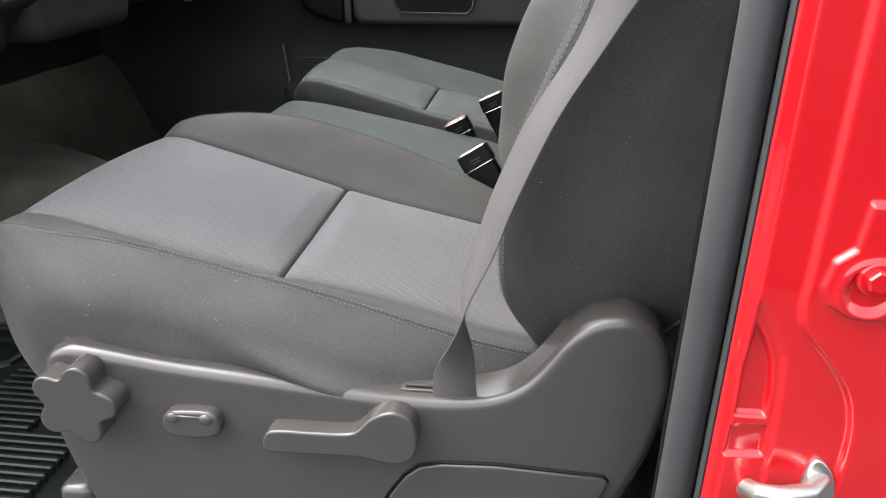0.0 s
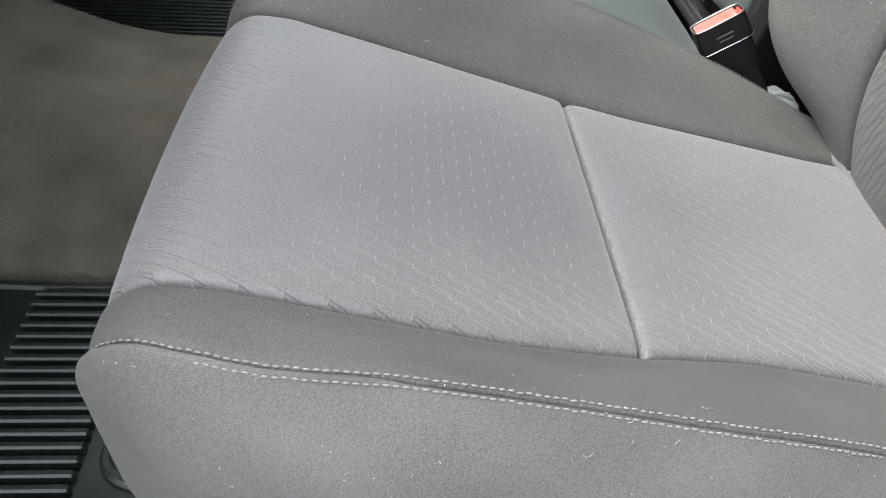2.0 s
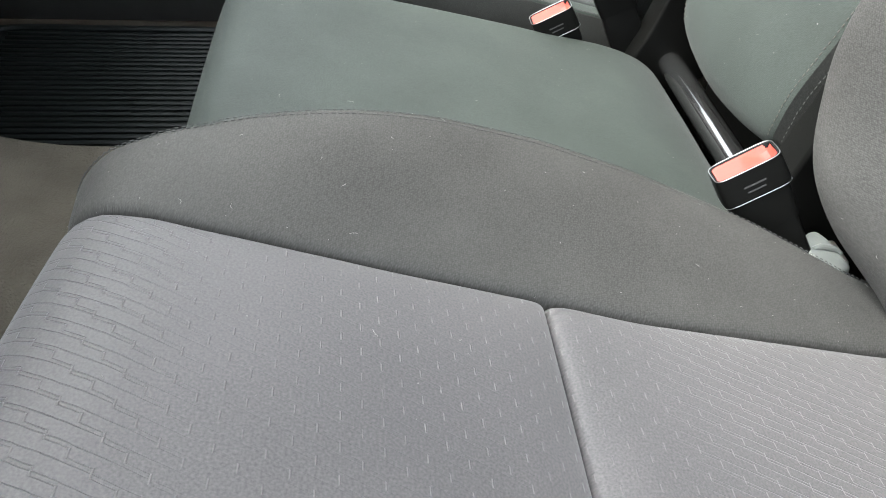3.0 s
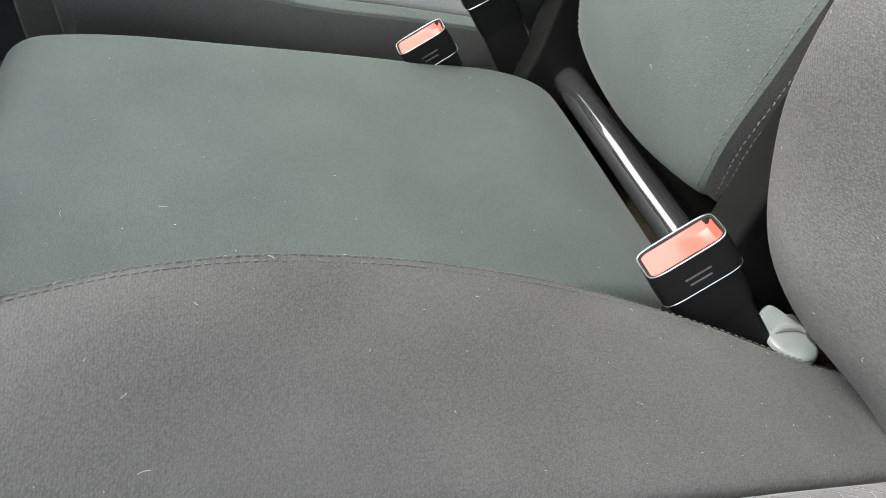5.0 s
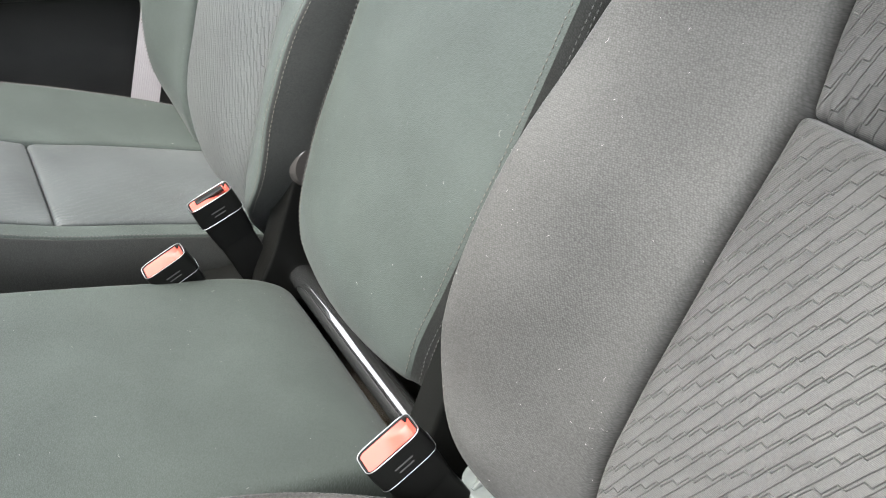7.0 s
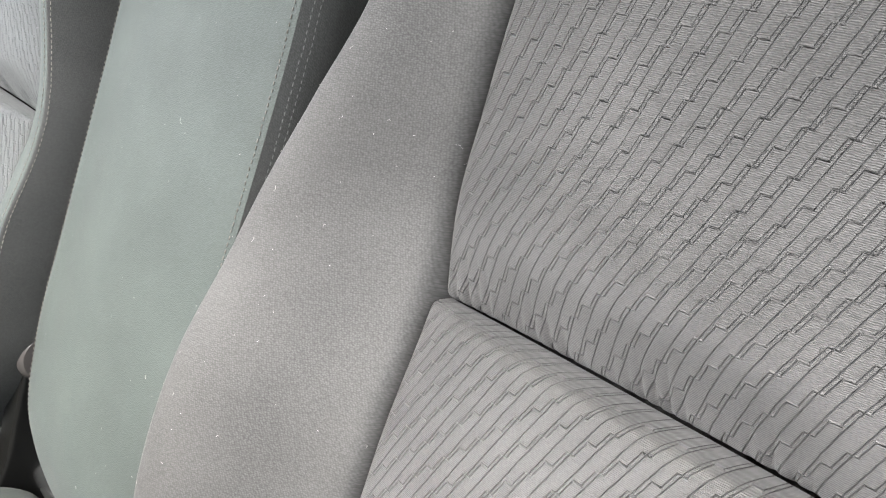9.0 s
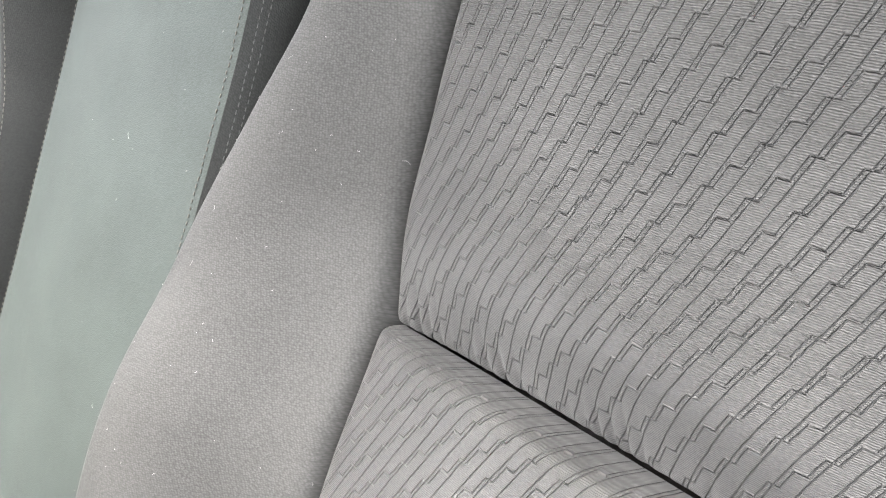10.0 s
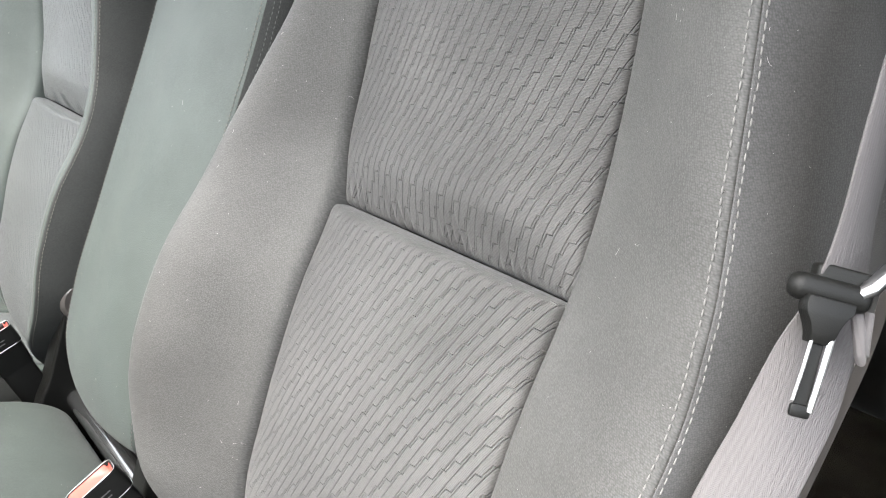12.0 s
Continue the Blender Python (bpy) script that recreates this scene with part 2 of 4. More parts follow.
def grid(name, points, mat, parent, uvs=None, label="", flip=False, close=False):
    """A smooth sheet from an array of points (rows, columns, 3)."""
    points = np.asarray(points, float)
    r, c = points.shape[:2]
    idx = np.arange(r * c).reshape(r, c)
    if close:
        idx = np.concatenate([idx, idx[:, :1]], 1)
    if mat in (DRIVER_KNIT, DRIVER_SIDE, CLEAN_KNIT, WORN):
        CLOTH.append((points, flip, mat))
    quads = np.stack([idx[:-1, :-1], idx[:-1, 1:], idx[1:, 1:], idx[1:, :-1]], -1).reshape(-1, 4)
    if flip:
        quads = quads[:, ::-1]
    uv = None if uvs is None else np.asarray(uvs, float).reshape(-1, 2)
    return place(name, mesh_of(name, points.reshape(-1, 3), quads.tolist(), mat, uv), parent, label)


def curve(xs, ys):
    """A smooth line through the given values, with no overshoot to speak of."""
    xs, ys = np.asarray(xs, float), np.asarray(ys, float)
    d = np.diff(ys) / np.diff(xs)
    m = np.r_[d[0], (d[1:] + d[:-1]) / 2, d[-1]]
    m[1:-1] = np.where(d[1:] * d[:-1] <= 0, 0.0, m[1:-1])

    def at(x):
        x = np.clip(np.asarray(x, float), xs[0], xs[-1])
        k = np.clip(np.searchsorted(xs, x) - 1, 0, len(xs) - 2)
        h = xs[k + 1] - xs[k]
        t = (x - xs[k]) / h
        return (2 * t**3 - 3 * t**2 + 1) * ys[k] + (t**3 - 2 * t**2 + t) * h * m[k] + (3 * t**2 - 2 * t**3) * ys[k + 1] + (t**3 - t**2) * h * m[k + 1]

    return at


def profile(points):
    """A line in the x-z plane by its length: gives place and the normal that points to its left as one walks up or forward."""
    p = np.asarray(points, float)
    s = np.r_[0, np.cumsum(np.hypot(*np.diff(p, axis=0).T))]
    fx, fz = curve(s, p[:, 0]), curve(s, p[:, 1])

    def at(q):
        e = 1e-3
        tx, tz = fx(q + e) - fx(q - e), fz(q + e) - fz(q - e)
        n = np.hypot(tx, tz) + 1e-12
        return fx(q), fz(q), tx / n, tz / n

    return at, s


def eased(a, b, n):
    return a + (b - a) * (1 - np.cos(np.pi * np.arange(n + 1) / n)) / 2


def smooth_step(t):
    t = np.clip(t, 0, 1)
    return t * t * (3 - 2 * t)


def box(size, at=(0, 0, 0), bevel=0.0, segments=3, turn=None):
    bm = bmesh.new()
    bmesh.ops.create_cube(bm, size=1)
    bmesh.ops.scale(bm, vec=size, verts=bm.verts)
    if bevel:
        bmesh.ops.bevel(bm, geom=bm.edges[:], offset=bevel, segments=segments, affect="EDGES", profile=0.5)
    m = Matrix.Translation(at) @ (turn.to_4x4() if turn is not None else Matrix())
    bmesh.ops.transform(bm, matrix=m, verts=bm.verts)
    return bm


def add(bm, other):
    me = bpy.data.meshes.new("joined")
    other.to_mesh(me)
    other.free()
    bm.from_mesh(me)
    bpy.data.meshes.remove(me)
    return bm


def prism(outline, y_face, y_back, round_edge=0.004, steps=4):
    """A plate cut to an outline in x-z, its face towards -y, with a rounded face edge. Counter-clockwise seen from the face."""
    o = np.asarray(outline, float)
    if (o[:, 0] * np.roll(o[:, 1], -1) - o[:, 1] * np.roll(o[:, 0], -1)).sum() < 0:
        o = o[::-1]
    nxt, prv = np.roll(o, -1, 0), np.roll(o, 1, 0)
    d1, d2 = o - prv, nxt - o
    d1 /= np.linalg.norm(d1, axis=1)[:, None] + 1e-12
    d2 /= np.linalg.norm(d2, axis=1)[:, None] + 1e-12
    nrm = np.stack([d1[:, 1] + d2[:, 1], -(d1[:, 0] + d2[:, 0])], 1)
    nrm /= np.linalg.norm(nrm, axis=1)[:, None] + 1e-12
    bm = bmesh.new()
    flat = 1.0 + min(0.003, 0.5 * round_edge) / round_edge
    rings = [[bm.verts.new((p[0] - n[0] * round_edge * flat, y_face, p[1] - n[1] * round_edge * flat)) for p, n in zip(o, nrm)]]
    for k in range(steps + 1):
        a = math.pi / 2 * k / steps
        inset, y = round_edge * (1 - math.sin(a)), y_face + round_edge * (1 - math.cos(a))
        rings.append([bm.verts.new((p[0] - n[0] * inset, y, p[1] - n[1] * inset)) for p, n in zip(o, nrm)])
    rings.append([bm.verts.new((p[0], y_back, p[1])) for p in o])
    for a, b in zip(rings[:-1], rings[1:]):
        for k in range(len(o)):
            j = (k + 1) % len(o)
            bm.faces.new((a[k], b[k], b[j], a[j]))
    bm.faces.new(rings[0])
    bm.faces.new(rings[-1][::-1])
    bmesh.ops.recalc_face_normals(bm, faces=bm.faces)
    return bm


def ring_curve(points, n):
    """A closed smooth outline through points, as n points."""
    p = np.asarray(points, float)
    p = np.concatenate([p[-2:], p, p[:3]])
    s = np.r_[0, np.cumsum(np.sqrt(np.hypot(*np.diff(p, axis=0).T)))]
    out = []
    for q in np.linspace(s[2], s[-3], n, endpoint=False):
        k = int(np.clip(np.searchsorted(s, q) - 1, 1, len(s) - 3))
        t = (q - s[k]) / (s[k + 1] - s[k])
        a, b, c, d = p[k - 1], p[k], p[k + 1], p[k + 2]
        m1 = (c - a) / (s[k + 1] - s[k - 1]) * (s[k + 1] - s[k])
        m2 = (d - b) / (s[k + 2] - s[k]) * (s[k + 1] - s[k])
        out.append((2 * t**3 - 3 * t**2 + 1) * b + (t**3 - 2 * t**2 + t) * m1 + (3 * t**2 - 2 * t**3) * c + (t**3 - t**2) * m2)
    return np.array(out)


def tube(points, radius, sides=12, ends=True):
    bm = bmesh.new()
    pts = [Vector(p) for p in points]
    rings = []
    for k, p in enumerate(pts):
        t = (pts[min(k + 1, len(pts) - 1)] - pts[max(k - 1, 0)]).normalized()
        a = t.cross(Vector((0.31, 0.2, 0.93))).normalized()
        b = t.cross(a)
        r = radius[k] if isinstance(radius, (list, tuple)) else radius
        rings.append([bm.verts.new(p + r * (math.cos(2 * math.pi * j / sides) * a + math.sin(2 * math.pi * j / sides) * b)) for j in range(sides)])
    for a, b in zip(rings[:-1], rings[1:]):
        for j in range(sides):
            bm.faces.new((a[j], a[(j + 1) % sides], b[(j + 1) % sides], b[j]))
    if ends:
        bm.faces.new(rings[0][::-1])
        bm.faces.new(rings[-1])
    bmesh.ops.recalc_face_normals(bm, faces=bm.faces)
    return bm


def stitches(name, path, normals, mat, parent, length=0.0038, gap=0.0016, radius=0.0005, wander=0.0003):
    """A row of raised thread stitches along a line on the cloth, in one mesh."""
    p, n = np.asarray(path, float), np.asarray(normals, float)
    s = np.r_[0, np.cumsum(np.linalg.norm(np.diff(p, axis=0), axis=1))]
    at = lambda q, arr: np.stack([np.interp(q, s, arr[:, k]) for k in range(3)], -1)
    verts, faces = [], []
    q = 0.0
    rnd = random.Random(len(p))
    while q + length < s[-1]:
        a, b = at(q, p), at(q + length, p)
        up = at(q + length / 2, n)
        d = (b - a) / (np.linalg.norm(b - a) + 1e-9)
        side = np.cross(d, up)
        k0 = len(verts)
        off = side * rnd.uniform(-wander, wander)
        for f, r in ((0.0, 0.35), (0.25, 1.0), (0.75, 1.0), (1.0, 0.35)):
            c = a + (b - a) * f + off + up * radius * (0.9 * r - 0.2)
            for j in range(5):
                ang = 2 * math.pi * j / 5
                verts.append(c + radius * r * (math.cos(ang) * side + math.sin(ang) * up))
        for k in range(3):
            for j in range(5):
                faces.append((k0 + 5 * k + j, k0 + 5 * k + (j + 1) % 5, k0 + 5 * k + 5 + (j + 1) % 5, k0 + 5 * k + 5 + j))
        q += length + gap
    return place(name, mesh_of(name, verts, faces, mat), parent)

# ---- the cab's shell ----
MIDDLE = 1.49  # the truck's centre plane
bm = bmesh.new()
bmesh.ops.create_grid(bm, x_segments=2, y_segments=2, size=400)
bmesh.ops.translate(bm, vec=(0, 0, -0.62), verts=bm.verts)
tagged(part("ground", bm, GROUND), "dark asphalt ground under the truck", "ground", kind="structure")


def floor_height(x, y):
    hump = smooth_step((0.20 - abs(y - MIDDLE)) / 0.10)
    toe = smooth_step((-1.03 - x) / 0.24) * 0.34
    return -0.025 + (0.185 + 0.09 * smooth_step((-0.66 - x) / 0.34)) * hump * (1 - 0.25 * smooth_step((x + 0.5) / 0.5)) + toe


xs, ys = np.linspace(-1.25, 1.55, 90), np.linspace(0.66, 2.36, 90)
pts = [[(x, y, floor_height(x, y) + 0.004 * noise.noise((9 * x, 9 * y, 0.3))) for y in ys] for x in xs]
floor = grid("floor", pts, CARPET, None, flip=True)
tagged(floor, "worn brown-grey carpet over the cab floor and tunnel", "carpet", kind="structure")

roof = box((1.92, 1.80, 0.05), (0.64, MIDDLE, 1.25), 0.02)
tagged(part("ceiling", roof, HEADLINER), "plain grey cloth headliner of the cab", "headliner", kind="structure")
# rear wall, unseen, carried up to the roof to keep fill light out
rear = box((0.05, 1.76, 1.28), (1.58, MIDDLE, 0.60), 0.01)
tagged(part("wall_rear", rear, DASH), "unseen dark rear wall that closes the cab", "wall", kind="structure")
sill = box((2.9, 0.06, 0.30), (0.15, 0.635, -0.18), 0.015)
tagged(part("door_sill", sill, DASH), "dark plastic sill plate below the open door", "sill", kind="structure")
firewall = box((0.05, 1.76, 1.0), (-1.28, MIDDLE, 0.47), 0.01)
tagged(part("wall_front", firewall, DASH), "dark lining behind the dashboard", "wall", kind="structure")

# unseen dark panels, added to hold back fill light behind the pillars
for side_y, label in ((0.60, "added dark panel that closes the near rear side"), (2.40, "added dark panel that closes the far rear side")):
    tagged(part("wall_side", box((1.18, 0.04, 1.28), (0.985, side_y, 0.60), 0.01), DASH), label, "wall", kind="structure")

# an unseen low wall, added to cut the light from the door side
LIGHT_BLOCK, _, _ = wear("dark light block", (0.05, 0.045, 0.042), (0.08, 0.072, 0.066), 0.9, 60, 0.004, patch=3)
tagged(part("wall_yard", box((9.0, 0.2, 1.4), (0.0, -1.9, 0.08), 0.02), LIGHT_BLOCK), "added dark wall that blocks light beside the truck", "wall", kind="structure")

# door pillar: painted jamb, flocked seal, inner lining
pillar = thing("door_pillar", "glossy red painted door pillar with grey seal strip", "pillar", (0.24, 0.62, -0.05), kind="structure")


def inside(outline, x, z):
    """Metres inside a closed outline (minus: outside)."""
    o = np.asarray(outline, float)
    near, odd = np.full(x.shape, 1e9), np.zeros(x.shape, bool)
    for (x0, z0), (x1, z1) in zip(o, np.roll(o, -1, 0)):
        dx, dz = x1 - x0, z1 - z0
        t = np.clip(((x - x0) * dx + (z - z0) * dz) / (dx * dx + dz * dz), 0, 1)
        near = np.minimum(near, np.hypot(x - x0 - t * dx, z - z0 - t * dz))
        if dz:
            odd ^= ((z0 > z) != (z1 > z)) & (x < x0 + (z - z0) * dx / dz)
    return np.where(odd, near, -near)


def lean_out(z):
    """The pillar leans backwards as it rises."""
    return 0.005 + 0.040 * (z - 0.43)


def jamb(x, z):
    """The painted face: how far in it lies at each place."""
    pocket = inside([(0.198, 0.457), (0.212, 0.435), (0.223, 0.412), (0.226, 0.38), (0.228, 0.33), (0.230, 0.10), (0.190, 0.10), (0.191, 0.33), (0.193, 0.40)], x, z)
    well = inside([(0.200, 0.436), (0.208, 0.424), (0.215, 0.408), (0.219, 0.385), (0.220, 0.360), (0.198, 0.360), (0.197, 0.40)], x, z)
    slot = inside([(0.197, 0.351), (0.222, 0.353), (0.224, 0.326), (0.196, 0.324)], x, z)
    plate = inside([(0.250, 0.53), (0.247, 0.499), (0.236, 0.490), (0.232, 0.471), (0.238, 0.458), (0.252, 0.450), (0.30, 0.446), (0.40, 0.446), (0.40, 0.53)], x, z)
    line = curve([-0.1, 0.30, 0.33, 0.366, 0.39, 0.416, 0.439, 0.48, 1.3], [0.274, 0.275, 0.276, 0.274, 0.266, 0.247, 0.228, 0.225, 0.228])(z)
    r = np.hypot(x - 0.262, z - 0.471)
    y = 0.606 - 0.016 * smooth_step((x - 0.189) / 0.009)
    y = y + 0.0035 * smooth_step(pocket / 0.005 + 0.3) + 0.006 * smooth_step(well / 0.004 + 0.3) + 0.005 * smooth_step(slot / 0.003 + 0.3)
    y = y - 0.006 * smooth_step((x - line) / 0.006 + 0.5) - 0.0045 * smooth_step(plate / 0.004 + 0.4)
    y = y - 0.0022 * np.exp(-(((r - 0.0195) / 0.0028) ** 2)) + 0.002 * smooth_step((0.016 - r) / 0.004)
    return y + 0.5 * np.maximum(0.0, x - 0.335)


xx = np.linspace(0.189, 0.391, 170)
zz = np.r_[np.linspace(-0.09, 0.24, 30), np.linspace(0.242, 0.54, 230), np.linspace(0.55, 1.22, 40)]
gx, gz = np.meshgrid(xx, zz)
grid("jamb_panel", np.stack([gx + lean_out(gz), jamb(gx, gz), gz - 0.004], -1), PAINT, pillar, label="glossy red paint with pressed ribs")
seal_line = [(0.1595, 0.6325), (0.162, 0.630), (0.166, 0.628), (0.176, 0.626), (0.186, 0.628), (0.190, 0.634), (0.191, 0.645)]
pts = [[(x + lean_out(z) + 0.001 * math.sin(3 * z), y, z) for x, y in seal_line] for z in np.linspace(-0.09, 1.22, 30)]
grid("seal_strip", pts, SEAL, pillar, label="grey rubber and flock seal")
pts = [[(x + lean_out(z), y, z) for x, y in ((0.186, 0.705), (0.170, 0.668), (0.161, 0.646), (0.1585, 0.638), (0.1600, 0.6328))] for z in np.linspace(-0.09, 1.22, 12)]
grid("inner_lip", pts, BLACK, pillar, label="black rubber inner lip of the seal")
bead = tube([(0.1935 + lean_out(z), 0.628, z) for z in np.linspace(-0.09, 1.22, 20)], 0.0035, 8)
part("seal_lip", bead, SEAL, pillar)
inner = box((0.17, 0.03, 1.33), (0.285, 0.675, 0.575), 0.012)
part("inner_lining", inner, DASH, pillar)
boss = tube([(0.270, 0.590, 0.476), (0.270, 0.578, 0.476), (0.270, 0.5765, 0.476)], [0.0135, 0.0125, 0.0105], 28)
boss = add(boss, tube([(0.270, 0.580, 0.476), (0.270, 0.5725, 0.476), (0.270, 0.571, 0.476)], [0.0085, 0.0082, 0.0068], 6))
part("bolt", boss, PAINT, pillar, "red painted bolt boss")

striker = thing("door_striker", "zinc plated steel door striker on the red pillar", "striker", (0.24, 0.60, 0.30))
o = ring_curve([(0.247, 0.255), (0.262, 0.26), (0.268, 0.29), (0.262, 0.318), (0.250, 0.330), (0.243, 0.318), (0.242, 0.285)], 40)
shift = Matrix.Translation((0.011, 0, -0.002))
o = o + np.array([0.011, -0.002])
part("plate", prism(o, 0.585, 0.593, 0.002), STEEL, striker)
loop = tube([(0.255, 0.588, 0.312), (0.243, 0.572, 0.312), (0.222, 0.566, 0.311), (0.208, 0.570, 0.309), (0.203, 0.580, 0.305), (0.204, 0.588, 0.297), (0.210, 0.590, 0.288), (0.225, 0.588, 0.283), (0.245, 0.588, 0.283)], [0.007, 0.007, 0.0075, 0.0075, 0.007, 0.007, 0.006, 0.006, 0.006], 12)
bmesh.ops.transform(loop, matrix=shift, verts=loop.verts)
part("loop", loop, STEEL, striker)
part("screw", tube([(0.262, 0.586, 0.306), (0.262, 0.580, 0.306), (0.262, 0.579, 0.306)], [0.008, 0.0075, 0.006], 16), STEEL, striker)

# pillar and striker stand a little further out towards the open door
c = Vector((0.057, 0.078, 0.698))
outward = Matrix.Translation(c) @ Matrix.Scale(0.945, 4) @ Matrix.Translation(-c)
for ob in (*pillar.children, *striker.children):
    ob.data.transform(outward)

# ---- seats ----


class Seat:
    """One of the two front bucket seats. side: 1 for the driver's, -1 for its mirror image."""

    def __init__(self, owner, centre, side, shift=0.0, lean=0.0, moved=(0.0, 0.0)):
        self.owner, self.centre, self.side, self.shift, self.lean, self.moved = owner, centre, side, shift, lean, moved
        self.knit, self.side_knit, self.seat_cloth, self.back_cloth = (DRIVER_KNIT, DRIVER_SIDE, WORN, INSERT) if side > 0 else (CLEAN_KNIT, SHADED_SIDE, CLEAN_SEAT, CLEAN_INSERT)
        self.cushion_line, self.cushion_s = profile([(0.10, 0.252), (0.045, 0.2638), (0.0, 0.2726), (-0.07, 0.2895), (-0.15, 0.308), (-0.229, 0.3245), (-0.30, 0.345), (-0.37, 0.3655), (-0.44, 0.3835), (-0.474, 0.390), (-0.498, 0.389), (-0.517, 0.376), (-0.528, 0.345), (-0.527, 0.30), (-0.518, 0.24), (-0.488, 0.20), (-0.45, 0.185)])
        self.back_line, self.back_s = profile([(0.075, 0.215), (0.056, 0.255), (0.044, 0.30), (0.041, 0.34), (0.046, 0.38), (0.062, 0.44), (0.078, 0.50), (0.103, 0.57), (0.138, 0.637), (0.152, 0.68), (0.161, 0.73), (0.166, 0.79), (0.173, 0.88), (0.190, 1.0), (0.20, 1.06)])

    def world(self, x, out, z):
        """out: metres from the seat's middle towards its door."""
        return np.stack([x + self.moved[0], self.centre - self.side * out + 0 * x, z + self.moved[1]], -1)

    def leaned(self, p):
        if not self.lean and not self.shift:
            return p
        c, s = math.cos(radians(self.lean)), math.sin(radians(self.lean))
        dx, dz = p[..., 0] - 0.08, p[..., 2] - 0.25
        return np.stack([0.08 + self.shift + c * dx - s * dz, p[..., 1], 0.25 + s * dx + c * dz], -1)

    # cushion: each line across it by the length s from its rear end ---------
    hw = staticmethod(curve([0, 0.10, 0.19, 0.27, 0.345, 0.42, 0.48, 0.54, 0.62, 0.72, 0.92], [0.158, 0.159, 0.156, 0.157, 0.167, 0.177, 0.180, 0.179, 0.176, 0.168, 0.155]))
    hw_in = staticmethod(curve([0, 0.10, 0.18, 0.26, 0.345, 0.42, 0.49, 0.56, 0.62, 0.72, 0.92], [0.134, 0.134, 0.132, 0.131, 0.139, 0.139, 0.141, 0.146, 0.153, 0.158, 0.155]))
    pipe_out = staticmethod(curve([0, 0.10, 0.17, 0.25, 0.33, 0.42, 0.50, 0.57, 0.62, 0.68, 0.78, 0.92], [0.216, 0.236, 0.243, 0.245, 0.248, 0.248, 0.247, 0.241, 0.222, 0.205, 0.20, 0.19]))
    pipe_up = staticmethod(curve([0, 0.06, 0.13, 0.25, 0.33, 0.42, 0.50, 0.57, 0.62, 0.68, 0.92], [0.012, 0.018, 0.024, 0.033, 0.038, 0.034, 0.027, 0.013, 0.004, 0.0, 0.0]))
    side_out = staticmethod(curve([0, 0.1, 0.2, 0.28, 0.5, 0.56, 0.62, 0.68, 0.777, 0.92], [0.240, 0.262, 0.280, 0.286, 0.286, 0.282, 0.274, 0.268, 0.264, 0.25]))
    depth = staticmethod(curve([0, 0.5, 0.56, 0.60, 0.64, 0.68, 0.777, 0.92], [0.13, 0.15, 0.150, 0.140, 0.125, 0.112, 0.10, 0.085]))
    ridge_in = staticmethod(curve([0, 0.07, 0.105, 0.165, 0.23, 0.29, 0.35, 0.41, 0.475, 0.54, 0.60, 0.68, 0.92], [0.196, 0.203, 0.208, 0.228, 0.250, 0.257, 0.258, 0.254, 0.243, 0.225, 0.205, 0.19, 0.18]))
    ridge_up = staticmethod(curve([0.01, 0.07, 0.105, 0.165, 0.23, 0.29, 0.35, 0.41, 0.475, 0.54, 0.59, 0.64, 0.69, 0.92], [0.004, 0.013, 0.022, 0.030, 0.034, 0.042, 0.048, 0.048, 0.043, 0.032, 0.018, 0.005, 0.0, 0.0]))

    def cushion(self, s, out, up):
        x, z, tx, tz = self.cushion_line(s)
        bow = smooth_step((s - 0.46) / 0.16) * (0.012 * np.clip((out + 0.19) / 0.32, 0, 1) * (1 - smooth_step((out - 0.17) / 0.09)) + 0.006 * smooth_step((out - 0.13) / 0.1))
        return self.world(x + tz * up - bow, out, z - tx * up + 0.2 * bow)

    def cushion_panel(self, name, s, t, shape, mat, label="", grooves=(1, 1, 1, 1), deep=0.0045, wide=0.004, insert=False, tuck=False):
        """shape(s, t) gives the way out and the height; grooves: how far each edge (first s, last s, first t, last t) sinks in."""
        wide = wide if isinstance(wide, tuple) else (wide,) * 4
        ss, tt = np.meshgrid(s, t, indexing="ij")
        out, up = shape(ss, tt)
        run = np.abs(np.gradient(out, axis=1)) + np.abs(np.gradient(up, axis=1))
        way = np.cumsum(run, axis=1)
        sink = sum(g * (np.exp(-d / wide) + 1.6 * np.exp(-d / 0.0008)) for g, d, wide in zip(grooves, (ss - s[0], s[-1] - ss, way - way[:, :1], way[:, -1:] - way), wide))
        puff = 0.0
        if insert:
            puff = 0.006 * np.clip(1 - (out / np.where(out > 0, self.hw(ss), self.hw_in(ss))) ** 2, 0, 1) * smooth_step((ss - s[0]) / 0.035 if grooves[0] else ss * 0 + 1) * smooth_step((s[-1] - ss) / 0.035 if grooves[1] else ss * 0 + 1)
            if grooves[1] > 1:
                wrinkle = np.sin(out * 1100 + 4 * np.sin(out * 31)) * (0.5 + 0.5 * np.sin(out * 47 + 2.0))
                puff = puff + 0.0006 * wrinkle * np.exp(-(((s[-1] - ss) / 0.014) ** 2))
        pts = self.cushion(ss, out, up - deep * sink + puff)
        if tuck:
            # round the nose the cloth runs from its seam straight to the tucked lower edge
            rim = self.cushion(ss, out, np.repeat(up[:, :1], up.shape[1], 1))
            low_x = curve([0.40, 0.46, 0.55, 0.62, 0.70, 0.78, 0.868], [-0.29, -0.342, -0.357, -0.360, -0.372, -0.373, -0.370])(ss) + self.moved[0]
            low_z = curve([0.40, 0.46, 0.55, 0.62, 0.70, 0.78, 0.868], [0.258, 0.262, 0.256, 0.245, 0.232, 0.220, 0.205])(ss) + self.moved[1]
